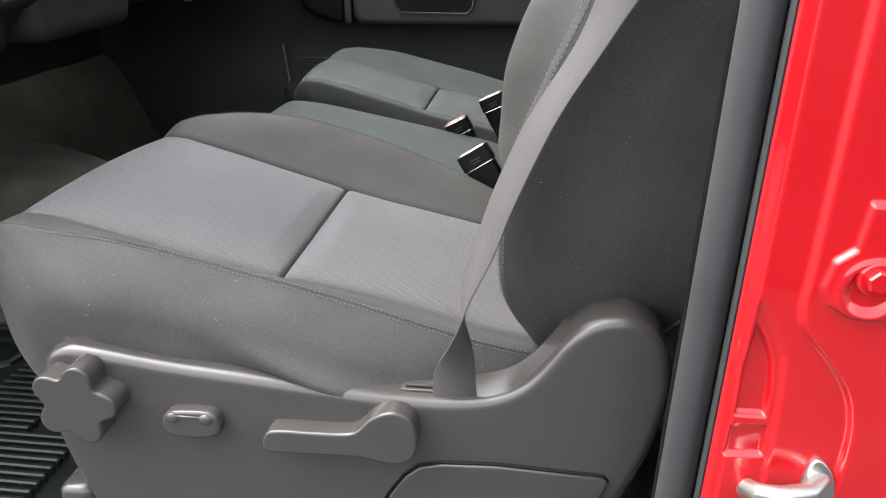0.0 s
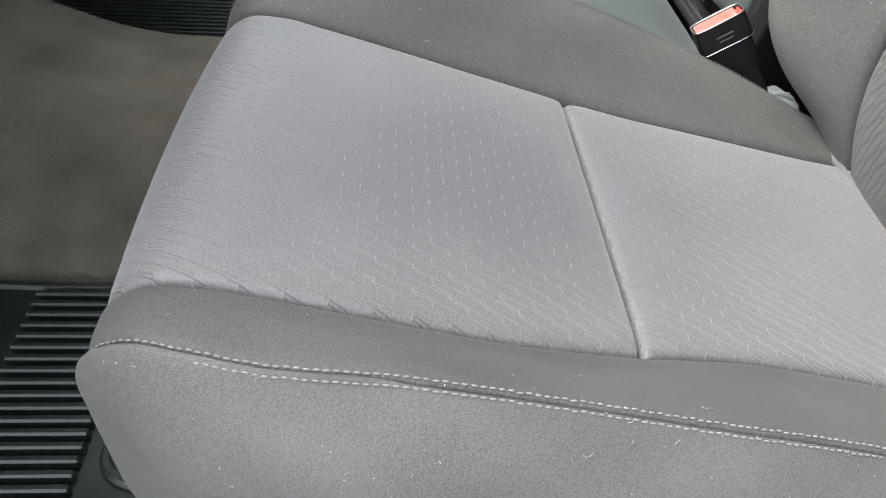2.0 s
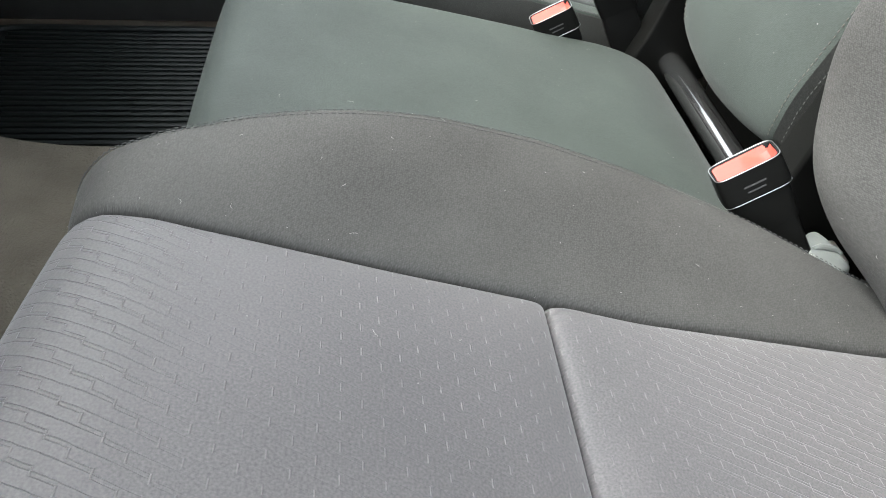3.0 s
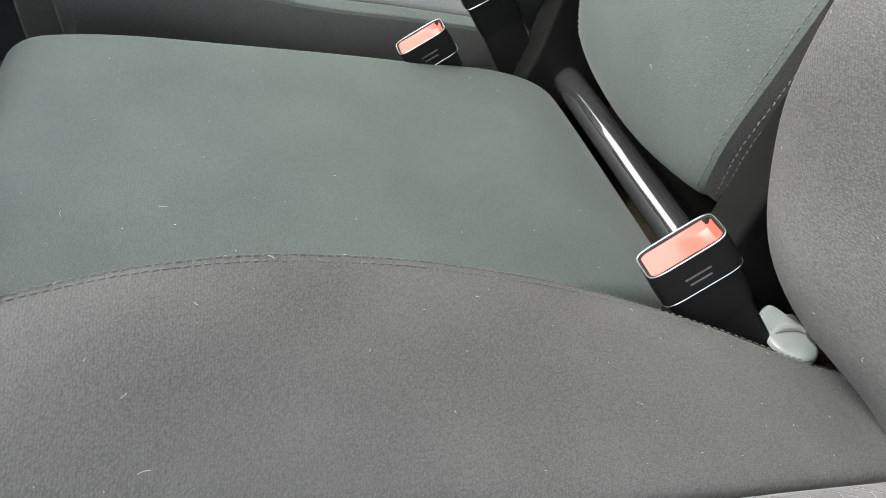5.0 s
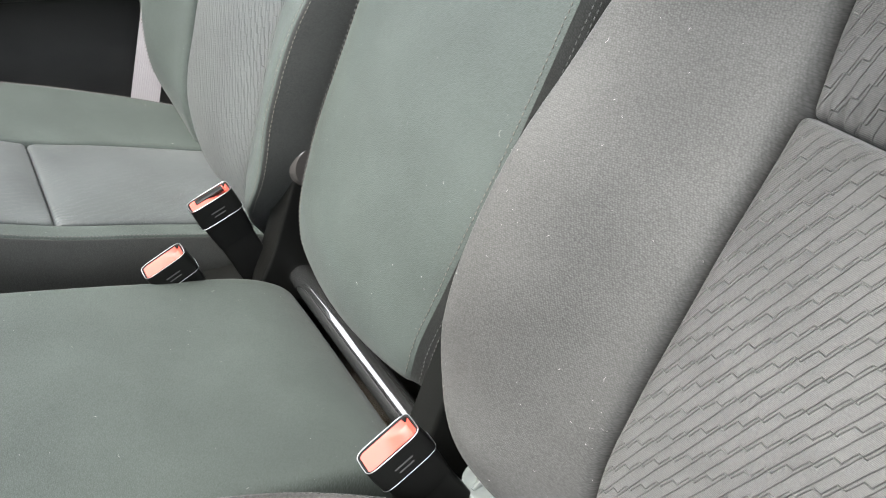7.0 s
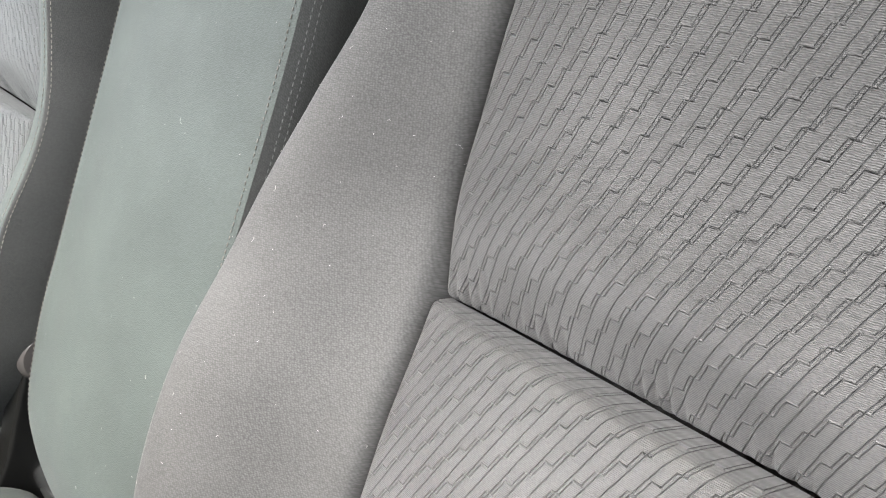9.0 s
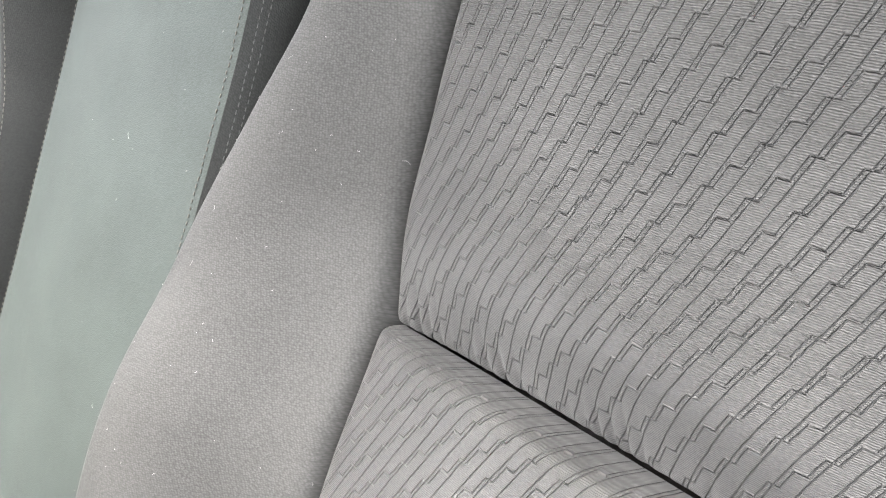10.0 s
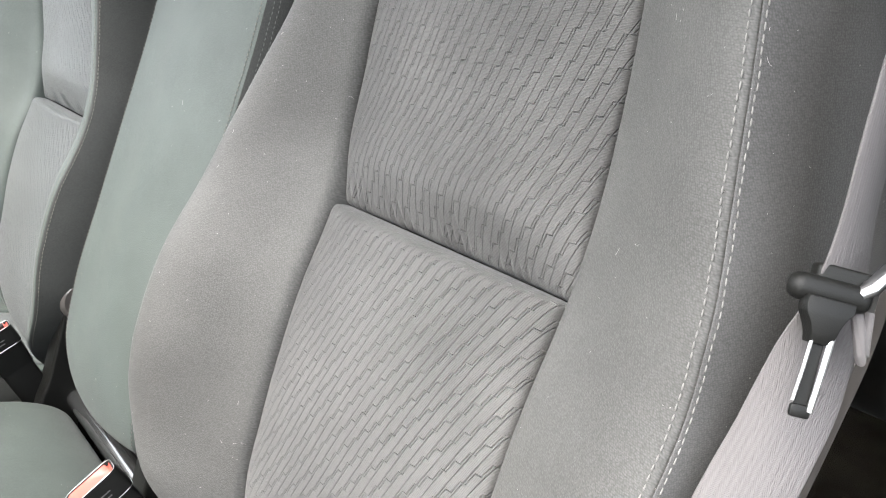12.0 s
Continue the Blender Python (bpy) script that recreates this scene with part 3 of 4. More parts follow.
            w, bulge = smooth_step((ss - 0.44) / 0.08), tt * (1 + 0.35 * (1 - tt))
            pts[..., 0] += w * (rim[..., 0] + (low_x - rim[..., 0]) * bulge ** 0.95 - 0.015 * np.sin(np.pi * np.minimum(tt * 1.25, 1) ** 0.4) - pts[..., 0])
            pts[..., 2] += w * (rim[..., 2] + (low_z - rim[..., 2]) * bulge - pts[..., 2])
        x = self.cushion_line(ss)[0]
        uvs = np.stack([self.centre - out if insert else way, np.where(ss > 0.6, self.cushion_line(0.6)[0] - (ss - 0.6), x)], -1)
        return grid(name, pts, mat, self.owner, uvs, label, flip=self.side > 0), pts

    def build_cushion(self):
        if self.side < 0:
            # the passenger's insert runs almost to the middle edge, with no bolster there
            self.hw, self.hw_in = lambda s: 0.096 + 0 * s, lambda s: 0.134 - 0.006 * smooth_step((s - 0.5) / 0.2)
            self.ridge_in, self.ridge_up = lambda s: 0.166 - 0.01 * smooth_step((s - 0.5) / 0.2), lambda s: -0.002 + 0 * s
        seam = float(self.cushion_s[5]) + (0.0 if self.side > 0 else 0.011)
        end = float(self.cushion_s[-1])
        one = lambda ss, tt: (tt * np.where(tt > 0, self.hw(ss), self.hw_in(ss)), 0 * ss)
        self.cushion_panel("rear_insert", eased(0.0, seam, 80), np.sin(np.linspace(-1, 1, 200) * np.pi / 2), one, self.seat_cloth, "grey cloth with stepped lines", (0, 1.5, 1, 1), insert=True)
        self.cushion_panel("front_insert", eased(seam, end, 90), np.sin(np.linspace(-1, 1, 70) * np.pi / 2), one, self.seat_cloth, "grey cloth with stepped lines", (1.2, 0, 1, 1), insert=True)
        along = np.linspace(0, end, 120)
        rise = 1.0 if self.side > 0 else 0.72

        def outer(ss, tt):
            h, p = self.hw(ss), self.pipe_out(ss)
            return h + tt * (p - h), rise * self.pipe_up(ss) * (0.35 * tt + 0.65 * smooth_step(tt))

        def outer_side(ss, tt):
            p, u, q, d = self.pipe_out(ss), rise * self.pipe_up(ss), self.side_out(ss), self.depth(ss)
            out = p + (q - p) * np.sin(np.minimum(tt / 0.42, 1) * np.pi / 2) - 0.028 * np.clip((tt - 0.55) / 0.45, 0, 1) ** 2 * smooth_step((0.60 - ss) / 0.1)
            rear = smooth_step((0.38 - ss) / 0.14) * smooth_step((ss - 0.02) / 0.08)
            crease = tt - 0.52 + 0.5 * (ss - 0.2)
            fold = 1.9 * rear * (0.0085 * np.exp(-((crease / 0.085) ** 2)) - 0.0065 * np.exp(-(((crease - 0.17) / 0.07) ** 2)) + 0.0045 * np.exp(-(((crease - 0.31) / 0.06) ** 2))) + 0.0016 * np.sin(23 * ss + 5 * tt) * np.sin(np.pi * tt) * smooth_step((0.46 - ss) / 0.1)
            return out + fold, u - d * tt 

        def inner(ss, tt):
            h, p = self.hw_in(ss), np.maximum(self.ridge_in(ss), self.hw_in(ss) + 0.012)
            return -(h + tt * (p - h)), self.ridge_up(ss) * (0.25 * tt + 0.75 * np.sin(tt * np.pi / 2) ** 1.35)

        def inner_side(ss, tt):
            p, u, d = np.maximum(self.ridge_in(ss), self.hw_in(ss) + 0.012), self.ridge_up(ss), self.depth(ss)
            return -(p + 0.013 * np.sin(np.minimum(tt / 0.35, 1) * np.pi / 2) - 0.02 * np.clip((tt - 0.5) / 0.5, 0, 1) ** 2), u - d * tt

        panel, pts = self.cushion_panel("outer_bolster", along, eased(0, 1, 34), outer, self.knit, "charcoal knitted cloth", (0, 0, 2.0, 0.9), wide=(0.003, 0.003, 0.003, 0.0014))
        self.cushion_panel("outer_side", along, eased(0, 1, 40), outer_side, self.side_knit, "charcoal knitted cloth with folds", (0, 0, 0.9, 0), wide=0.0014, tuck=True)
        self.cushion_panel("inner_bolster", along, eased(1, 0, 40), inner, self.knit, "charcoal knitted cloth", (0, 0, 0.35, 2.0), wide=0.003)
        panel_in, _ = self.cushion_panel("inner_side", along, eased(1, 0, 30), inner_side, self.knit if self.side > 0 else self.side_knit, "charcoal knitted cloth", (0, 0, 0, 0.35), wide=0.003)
        # thread rows beside the edge seams
        q = np.linspace(0.06, 0.66, 160)
        for t, fn, mat, holder in ((0.962, outer, THREAD, panel), (0.016, outer_side, THREAD, panel), (0.975, inner, DARK_THREAD, panel_in), (0.94, inner, DARK_THREAD, panel_in)):
            o, u = fn(q, np.full_like(q, t))
            p0 = self.cushion(q, o, u)
            x, z, tx, tz = self.cushion_line(q)
            n = np.stack([tz, np.where(o > 0, -0.5, 0.3) * self.side, -tx], -1)
            n /= np.linalg.norm(n, axis=1)[:, None]
            stitches("stitching", p0, n, mat, holder, 0.0032, 0.0014, 0.00062 if mat == THREAD else 0.0004)

    # backrest --------------------------------------------------------------
    b_out = staticmethod(curve([0.2, 0.26, 0.32, 0.38, 0.56, 0.64, 0.73, 0.81, 0.95, 1.06], [0.10, 0.11, 0.125, 0.138, 0.141, 0.138, 0.141, 0.144, 0.142, 0.13]))
    b_in = staticmethod(curve([0.2, 0.26, 0.32, 0.38, 0.44, 0.50, 0.57, 0.637, 0.70, 0.77, 0.84, 0.91, 1.06], [0.115, 0.122, 0.133, 0.1435, 0.145, 0.1425, 0.142, 0.1455, 0.150, 0.141, 0.127, 0.115, 0.10]))

    def b_hw(self, zz, out):
        return np.where(out > 0, self.b_out(zz), self.b_in(zz))

    # the edge of each bolster: metres from the middle, and how far it stands forward of the insert's seam
    b_edge_in = staticmethod(curve([0.2, 0.255, 0.28, 0.30, 0.32, 0.36, 0.40, 0.45, 0.50, 0.56, 0.62, 0.68, 0.74, 0.80, 0.86, 0.92, 1.06], [0.135, 0.160, 0.180, 0.195, 0.208, 0.235, 0.256, 0.2655, 0.2655, 0.2645, 0.263, 0.257, 0.236, 0.211, 0.192, 0.178, 0.155]))
    b_fwd_in = staticmethod(curve([0.2, 0.255, 0.28, 0.30, 0.32, 0.36, 0.40, 0.45, 0.50, 0.56, 0.62, 0.68, 0.74, 0.80, 0.86, 0.92, 1.06], [0.0, 0.002, 0.010, 0.024, 0.040, 0.060, 0.068, 0.080, 0.084, 0.083, 0.079, 0.068, 0.054, 0.037, 0.027, 0.020, 0.01]))
    b_edge_out = staticmethod(curve([0.2, 0.255, 0.28, 0.30, 0.32, 0.36, 0.40, 0.45, 0.50, 0.56, 0.62, 0.68, 0.74, 0.80, 0.86, 0.92, 1.06], [0.140, 0.170, 0.192, 0.210, 0.226, 0.246, 0.254, 0.259, 0.262, 0.266, 0.268, 0.267, 0.260, 0.254, 0.248, 0.240, 0.21]))
    b_fwd_out = staticmethod(curve([0.2, 0.255, 0.30, 0.32, 0.36, 0.40, 0.45, 0.50, 0.56, 0.62, 0.68, 0.74, 0.80, 0.92, 1.06], [0.0, 0.001, 0.006, 0.012, 0.025, 0.036, 0.048, 0.053, 0.050, 0.054, 0.061, 0.060, 0.057, 0.055, 0.05]))

    def b_edge(self, zz, sign):
        return self.b_edge_out(zz) if sign > 0 else self.b_edge_in(zz)

    def b_fwd(self, zz, sign):
        return self.b_fwd_out(zz) if sign > 0 else self.b_fwd_in(zz)

    b_deep = staticmethod(curve([0.2, 0.25, 0.31, 0.4, 0.9, 1.06], [0.02, 0.05, 0.14, 0.20, 0.16, 0.09]))

    def back(self, s, out, up, fwd=0.0):
        x, z, tx, tz = self.back_line(s)
        return self.leaned(self.world(x - tz * up - fwd, out, z + tx * up))

    def back_panel(self, name, s, t, shape, mat, label="", grooves=(0, 0, 1, 1), deep=0.005, wide=0.004, insert=False):
        wide = wide if isinstance(wide, tuple) else (wide,) * 4
        ss, tt = np.meshgrid(s, t, indexing="ij")
        zz = self.back_line(ss)[1]
        out, fwd = shape(zz, tt)
        run = np.hypot(np.gradient(out, axis=1), np.gradient(fwd, axis=1))
        way = np.cumsum(run, axis=1)
        sink = sum(g * (np.exp(-d / wide) + 1.6 * np.exp(-d / 0.0008)) for g, d, wide in zip(grooves, (ss - s[0], s[-1] - ss, way - way[:, :1], way[:, -1:] - way), wide))
        puff = 0.0
        if insert:
            round_ = np.clip(1 - (out / self.b_hw(zz, out)) ** 2, 0, 1)
            puff = 0.012 * round_ ** 0.8
            if grooves[1]:
                # the lower cushion's rolled top hangs over the seam
                d = s[-1] - ss
                puff = puff + 0.010 * round_ ** 0.6 * np.exp(-((d / 0.05) ** 2))
                puff = puff * np.sqrt(np.clip(1 - (1 - np.clip(d / 0.012, 0, 1)) ** 2, 0, 1)) - 0.010 * np.exp(-d / 0.0016) * round_ ** 0.25
            if grooves[0]:
                # the upper one dives in behind it, gathered by the seam
                d = ss - s[0]
                puff = (puff + 0.008 * round_ ** 0.5 * np.exp(-(((d - 0.045) / 0.045) ** 2))) * (1 - np.exp(-((d / 0.035) ** 2))) - 0.022 * np.exp(-d / 0.020) * round_ ** 0.25
                gather = np.sin(out * 640 + 2.2 * np.sin(out * 61)) * (0.6 + 0.4 * np.sin(out * 93 + 1.0))
                wrinkle = np.where(gather > 0, gather * 0.35, -np.abs(gather) ** 1.6 * 1.2)
                puff = puff + 0.0026 * wrinkle * np.exp(-((d / (0.017 + 0.006 * np.sin(out * 47))) ** 2))
        pts = self.back(ss, out, puff - deep * sink, fwd)
        uvs = np.stack([self.centre - out if insert else way, ss], -1)
        return grid(name, pts, mat, self.owner, uvs, label, flip=self.side < 0), pts

    def build_back(self):
        if self.side < 0:
            # a flatter, wider bolster towards the middle
            fwd, edge = self.b_fwd_in, self.b_edge_in
            self.b_fwd_in, self.b_edge_in = lambda z: 0.6 * fwd(z), lambda z: edge(z) + 0.005 * smooth_step((z - 0.3) / 0.1)
        seam, end = float(self.back_s[8]), float(self.back_s[-1])
        one = lambda zz, tt: (tt * self.b_hw(zz, tt), 0 * zz)
        wide = np.sin(np.linspace(-1, 1, 320) * np.pi / 2)
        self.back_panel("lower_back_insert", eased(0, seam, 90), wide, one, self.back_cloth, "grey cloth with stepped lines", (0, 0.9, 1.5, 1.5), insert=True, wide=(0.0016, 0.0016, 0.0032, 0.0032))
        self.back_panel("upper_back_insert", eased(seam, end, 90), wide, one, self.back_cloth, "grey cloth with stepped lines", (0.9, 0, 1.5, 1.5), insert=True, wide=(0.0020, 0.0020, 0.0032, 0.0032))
        along = np.linspace(0, end, 130)

        def bolster(zz, tt, sign):
            h, e = self.b_hw(zz, sign + 0 * zz), self.b_edge(zz, sign)
            return h + tt * (e - h), self.b_fwd(zz, sign) * (0.3 * tt + 0.7 * smooth_step(tt / 0.95)) + 0.008 * (1 - np.exp(-tt * (e - h) / 0.006)) * (1 - tt)

        def side(zz, tt, sign):
            return self.b_edge(zz, sign) + 0.013 * np.sin(np.minimum(tt / 0.5, 1) * np.pi / 2) - 0.012 * np.clip((tt - 0.6) / 0.4, 0, 1), self.b_fwd(zz, sign) - self.b_deep(zz) * tt ** 1.25

        for sign, tag in ((1, "outer"), (-1, "inner")):
            f = lambda zz, tt, g=bolster: (lambda r: (sign * r[0], r[1]))(g(zz, tt, sign))
            k = lambda zz, tt, g=side: (lambda r: (sign * r[0], r[1]))(g(zz, tt, sign))
            order = eased(0, 1, 40) if sign > 0 else eased(1, 0, 40)
            rim = (0, 0, 1.4, 0.4) if sign > 0 else (0, 0, 0.1, 3.2)
            panel, _ = self.back_panel(tag + "_back_bolster", along, order, f, self.knit, "charcoal knitted cloth", rim, wide=0.003)
            rim = (0, 0, 0.4, 0) if sign > 0 else (0, 0, 0, 0.1)
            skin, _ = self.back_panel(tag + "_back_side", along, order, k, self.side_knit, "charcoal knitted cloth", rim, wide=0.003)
            q = np.linspace(0.14, end - 0.02, 200)
            for t, fn in ((0.965, f), (0.055, k)) if sign * self.side > 0 or self.side < 0 else ():
                zz = self.back_line(q)[1]
                o, u = fn(zz, np.full_like(q, t))
                n = np.tile([-0.85, -0.5 * sign * self.side, 0.15], (len(q), 1))
                stitches("stitching", self.back(q, o, 0 * q, u), n, THREAD if self.side > 0 else MID_THREAD, panel)
        # rear shell
        ss, tt = np.meshgrid(along, np.linspace(-1, 1, 12), indexing="ij")
        zz = self.back_line(ss)[1]
        pts = self.back(ss, tt * (np.where(tt > 0, self.b_edge_out(zz), self.b_edge_in(zz)) + 0.008), 0 * ss, np.where(tt > 0, self.b_fwd_out(zz), self.b_fwd_in(zz)) - self.b_deep(zz))
        grid("back_shell", pts, TRIM, self.owner, None, "grey plastic rear shell", flip=self.side > 0)

    def build_base(self):
        c = self.centre
        bm = box((0.46, 0.46, 0.10), (-0.19, c, 0.16), 0.02)
        bm = add(bm, box((0.50, 0.05, 0.05), (-0.17, c - 0.19, 0.06), 0.01))
        bm = add(bm, box((0.50, 0.05, 0.05), (-0.17, c + 0.19, 0.06), 0.01))
        for dx in (-0.36, 0.02):
            for dy in (-0.19, 0.19):
                bm = add(bm, box((0.05, 0.045, 0.09), (dx, c + dy, 0.0), 0.008))
        part("seat_frame", bm, BLACK, self.owner, "black steel seat frame on rails")


driver_seat = thing("driver_seat", "grey and charcoal cloth bucket seat with plastic side trim", "car seat", (-0.17, 1.02, -0.03), "front bucket seats")
d = Seat(driver_seat, 1.02, 1)
d.build_cushion()
d.build_back()
d.build_base()
passenger_seat = thing("passenger_seat", "grey and charcoal cloth bucket seat beside the far door", "car seat", (-0.145, 1.93, -0.03), "front bucket seats")
p = Seat(passenger_seat, 1.93, -1, -0.05, 1.5, (0.025, -0.035))
p.build_cushion()
p.build_back()
p.build_base()

part("gap_welt", tube([(0.047, y, 0.2665 + 0.004 * math.sin(9 * y)) for y in np.linspace(0.862, 1.175, 16)], 0.0036, 8), WELT, driver_seat, "pale grey welt between cushion and backrest")

# driver's seat: moulded side trim with its controls
outline = ring_curve([(-0.447, 0.25), (-0.441, 0.196), (-0.424, 0.13), (-0.402, 0.078), (-0.366, 0.042), (-0.318, 0.028), (-0.2, 0.025), (0.0, 0.025), (0.062, 0.028), (0.094, 0.045), (0.112, 0.08), (0.138, 0.15), (0.162, 0.212), (0.174, 0.262), (0.178, 0.297), (0.173, 0.328), (0.160, 0.350), (0.142, 0.362), (0.124, 0.364), (0.102, 0.357), (0.082, 0.339), (0.064, 0.313), (0.048, 0.293), (0.028, 0.278), (0.004, 0.270), (-0.03, 0.266), (-0.08, 0.266), (-0.14, 0.270), (-0.222, 0.278), (-0.31, 0.286), (-0.392, 0.297), (-0.416, 0.297), (-0.434, 0.286)], 150)
trim = part("side_trim", prism(outline, 0.718, 0.768, 0.012, 7), TRIM, driver_seat, "grained grey plastic side trim", smooth=60)
low = [(-0.112, 0.030), (-0.110, 0.10), (-0.096, 0.132), (-0.084, 0.155), (-0.069, 0.177), (-0.054, 0.190), (-0.034, 0.195), (0.02, 0.198), (0.124, 0.194), (0.129, 0.189), (0.112, 0.14), (0.09, 0.06), (0.08, 0.03)]
ring_low = [(x - 0.0012, z + 0.0015) for x, z in low[:-1]]
part("lower_cover", prism(low, 0.7145, 0.7205, 0.003), TRIM, trim, "separate lower trim cover", smooth=60)
part("cover_gap", tube([(x, 0.7172, z) for x, z in ring_low], 0.0016, 6, False), BLACK, trim, "dark gap round the lower cover")
th = np.linspace(0, 2 * np.pi, 120, endpoint=False)
r = 0.0390 + 0.0068 * np.cos(5 * (th - radians(2))) - 0.0010 * np.cos(10 * (th - radians(2)))
knob = np.stack([-0.393 + r * np.cos(th), 0.2500 + r * np.sin(th)], 1)
part("lumbar_knob", prism(knob, 0.689, 0.718, 0.0028, 4), TRIM, trim, "star-shaped grey plastic knob", smooth=60)
o = ring_curve([(-0.307, 0.2145), (-0.280, 0.211), (-0.256, 0.2165), (-0.2515, 0.228), (-0.257, 0.241), (-0.281, 0.243), (-0.306, 0.239), (-0.312, 0.226)], 60)
button = part("seat_switch", prism(o, 0.704, 0.719, 0.004, 5), TRIM, trim, "small grey plastic seat switch", smooth=60)
for dx in (-0.299, -0.265):
    bm = bmesh.new()
    bmesh.ops.create_uvsphere(bm, u_segments=16, v_segments=10, radius=0.0075)
    bmesh.ops.scale(bm, vec=(1, 0.55, 0.8), verts=bm.verts)
    bmesh.ops.translate(bm, vec=(dx, 0.705, 0.235), verts=bm.verts)
    part("finger_pad", bm, TRIM, button)
part("bridge", box((0.024, 0.003, 0.0035), (-0.282, 0.7045, 0.2365), 0.001), TRIM, button)
o = ring_curve([(-0.2055, 0.210), (-0.205, 0.224), (-0.196, 0.2325), (-0.16, 0.234), (-0.128, 0.235), (-0.113, 0.239), (-0.096, 0.256), (-0.076, 0.2635), (-0.060, 0.257), (-0.053, 0.238), (-0.057, 0.215), (-0.073, 0.2045), (-0.092, 0.206), (-0.112, 0.2095), (-0.16, 0.2085), (-0.195, 0.2075)], 110)
lever = part("recliner_lever", prism(o, 0.697, 0.719, 0.003, 5), TRIM, trim, "grey plastic recliner lever", smooth=60)

# slot plate for the belt on the trim's upper flange
plate = part("belt_slot_plate", box((0.100, 0.022, 0.003), (-0.025, 0.7435, 0.2665), 0.001, 2), TRIM, trim)
part("slot", box((0.044, 0.0042, 0.002), (-0.048, 0.7375, 0.2675), 0.0008, 2), BLACK, plate)
part("rail_foot_cover", box((0.040, 0.05, 0.150), (-0.434, 0.740, 0.050), 0.012, 4), TRIM, driver_seat)

# slatted vent on its duct behind the seat
vent = thing("floor_vent", "black slatted air vent on the floor behind the driver's seat", "vent", (0.27, 0.91, -0.02))
part("duct", box((0.09, 0.06, 0.15), (0.262, 0.935, 0.052), 0.01), BLACK, vent)
bm = box((0.094, 0.012, 0.006), (0.262, 0.905, 0.122), 0.002, 2)
for at, size in (((0.262, 0.905, 0.200), (0.094, 0.012, 0.006)), ((0.218, 0.905, 0.161), (0.006, 0.012, 0.072)), ((0.306, 0.905, 0.161), (0.006, 0.012, 0.072)), ((0.262, 0.935, 0.161), (0.082, 0.05, 0.078))):
    bm = add(bm, box(size, at, 0.0015, 2))
part("vent_frame", bm, DASH, vent)
for k in range(6):
    part("slat", box((0.082, 0.008, 0.004), (0.262, 0.904, 0.132 + 0.0115 * k), 0.001, 1), TRIM, vent)

# ---- middle seat ----
middle_seat = thing("middle_seat", "narrow charcoal cloth middle seat between the buckets", "car seat", (-0.2, MIDDLE, -0.03))
line, ls = profile([(0.02, 0.19), (0.006, 0.226), (-0.03, 0.252), (-0.15, 0.282), (-0.30, 0.313), (-0.41, 0.333), (-0.455, 0.336), (-0.480, 0.327), (-0.494, 0.303), (-0.497, 0.27), (-0.490, 0.20), (-0.475, 0.12), (-0.465, 0.06)])
ss, tt = np.meshgrid(np.linspace(0, ls[-1], 110), np.linspace(-1, 1, 70), indexing="ij")
x, z, tx, tz = line(ss)
half = 0.168
lat = half * np.sign(tt) * np.minimum(1, np.sin(np.minimum(np.abs(tt) / 0.86, 1) * np.pi / 2) ** 0.85)
up = -0.085 * np.clip((np.abs(tt) - 0.60) / 0.40, 0, 1) ** 2 + 0.004 * (1 - tt**2)
lat = np.where(np.abs(tt) > 0.86, np.sign(tt) * half, lat)
pts = np.stack([x + tz * up, MIDDLE + lat, z - tx * up], -1)
grid("seat_cushion", pts, CLEAN_KNIT, middle_seat, np.stack([lat, ss], -1), "charcoal knitted cloth", flip=False)
part("cushion_base", box((0.44, 0.30, 0.14), (-0.25, MIDDLE, 0.17), 0.02), BLACK, middle_seat)

bline, bs = profile([(0.062, 0.304), (0.032, 0.297), (0.014, 0.308), (0.010, 0.338), (0.028, 0.42), (0.072, 0.54), (0.101, 0.62), (0.147, 0.75), (0.182, 0.86), (0.202, 0.905), (0.235, 0.93)])


def middle_back(s, lat, up):
    x, z, tx, tz = bline(s)
    return np.stack([x - tz * up, MIDDLE + lat, z + tx * up], -1)


sv = np.linspace(0, bs[-1], 120)
edge = curve([0, 0.05, 0.12, 0.2, 0.6, bs[-1]], [0.095, 0.120, 0.134, 0.142, 0.146, 0.12])
ss, tt = np.meshgrid(sv, eased(-1, 1, 60), indexing="ij")
lat = tt * edge(ss)
up = 0.014 * (1 - tt**2) - 0.002 * np.exp(-(1 - np.abs(tt)) / 0.03)
grid("back_face", middle_back(ss, lat, up), CLEAN_KNIT, middle_seat, np.stack([lat, ss], -1), "charcoal knitted cloth", flip=True)
for sign in (-1, 1):
    ss, tt = np.meshgrid(sv, np.linspace(0, 1, 24) if sign > 0 else np.linspace(1, 0, 24), indexing="ij")
    lat = sign * (edge(ss) + 0.012 * np.sin(np.minimum(tt / 0.3, 1) * np.pi / 2))
    flank = grid("back_flank", middle_back(ss, lat, -0.002 - 0.11 * tt * smooth_step((ss - 0.03) / 0.07)), SHADED_SIDE, middle_seat, np.stack([ss, 0.11 * tt], -1), "charcoal cloth side band", flip=True)
    q = np.linspace(0.06, bs[-1] - 0.03, 200)
    for k in (-0.0045, 0.006, 0.0125):
        lat = sign * (edge(q) + (k if k < 0 else 0.0095))
        n = np.tile([-0.6, 0.7 * sign, 0.1], (len(q), 1))
        stitches("stitching", middle_back(q, lat, np.full_like(q, 0.0005 if k < 0 else -k)), n, DARK_THREAD if k > 0 else MID_THREAD, flank, 0.0034, 0.002, 0.0005)
bm = box((0.10, 0.20, 0.58), (0, 0, 0), 0.02)
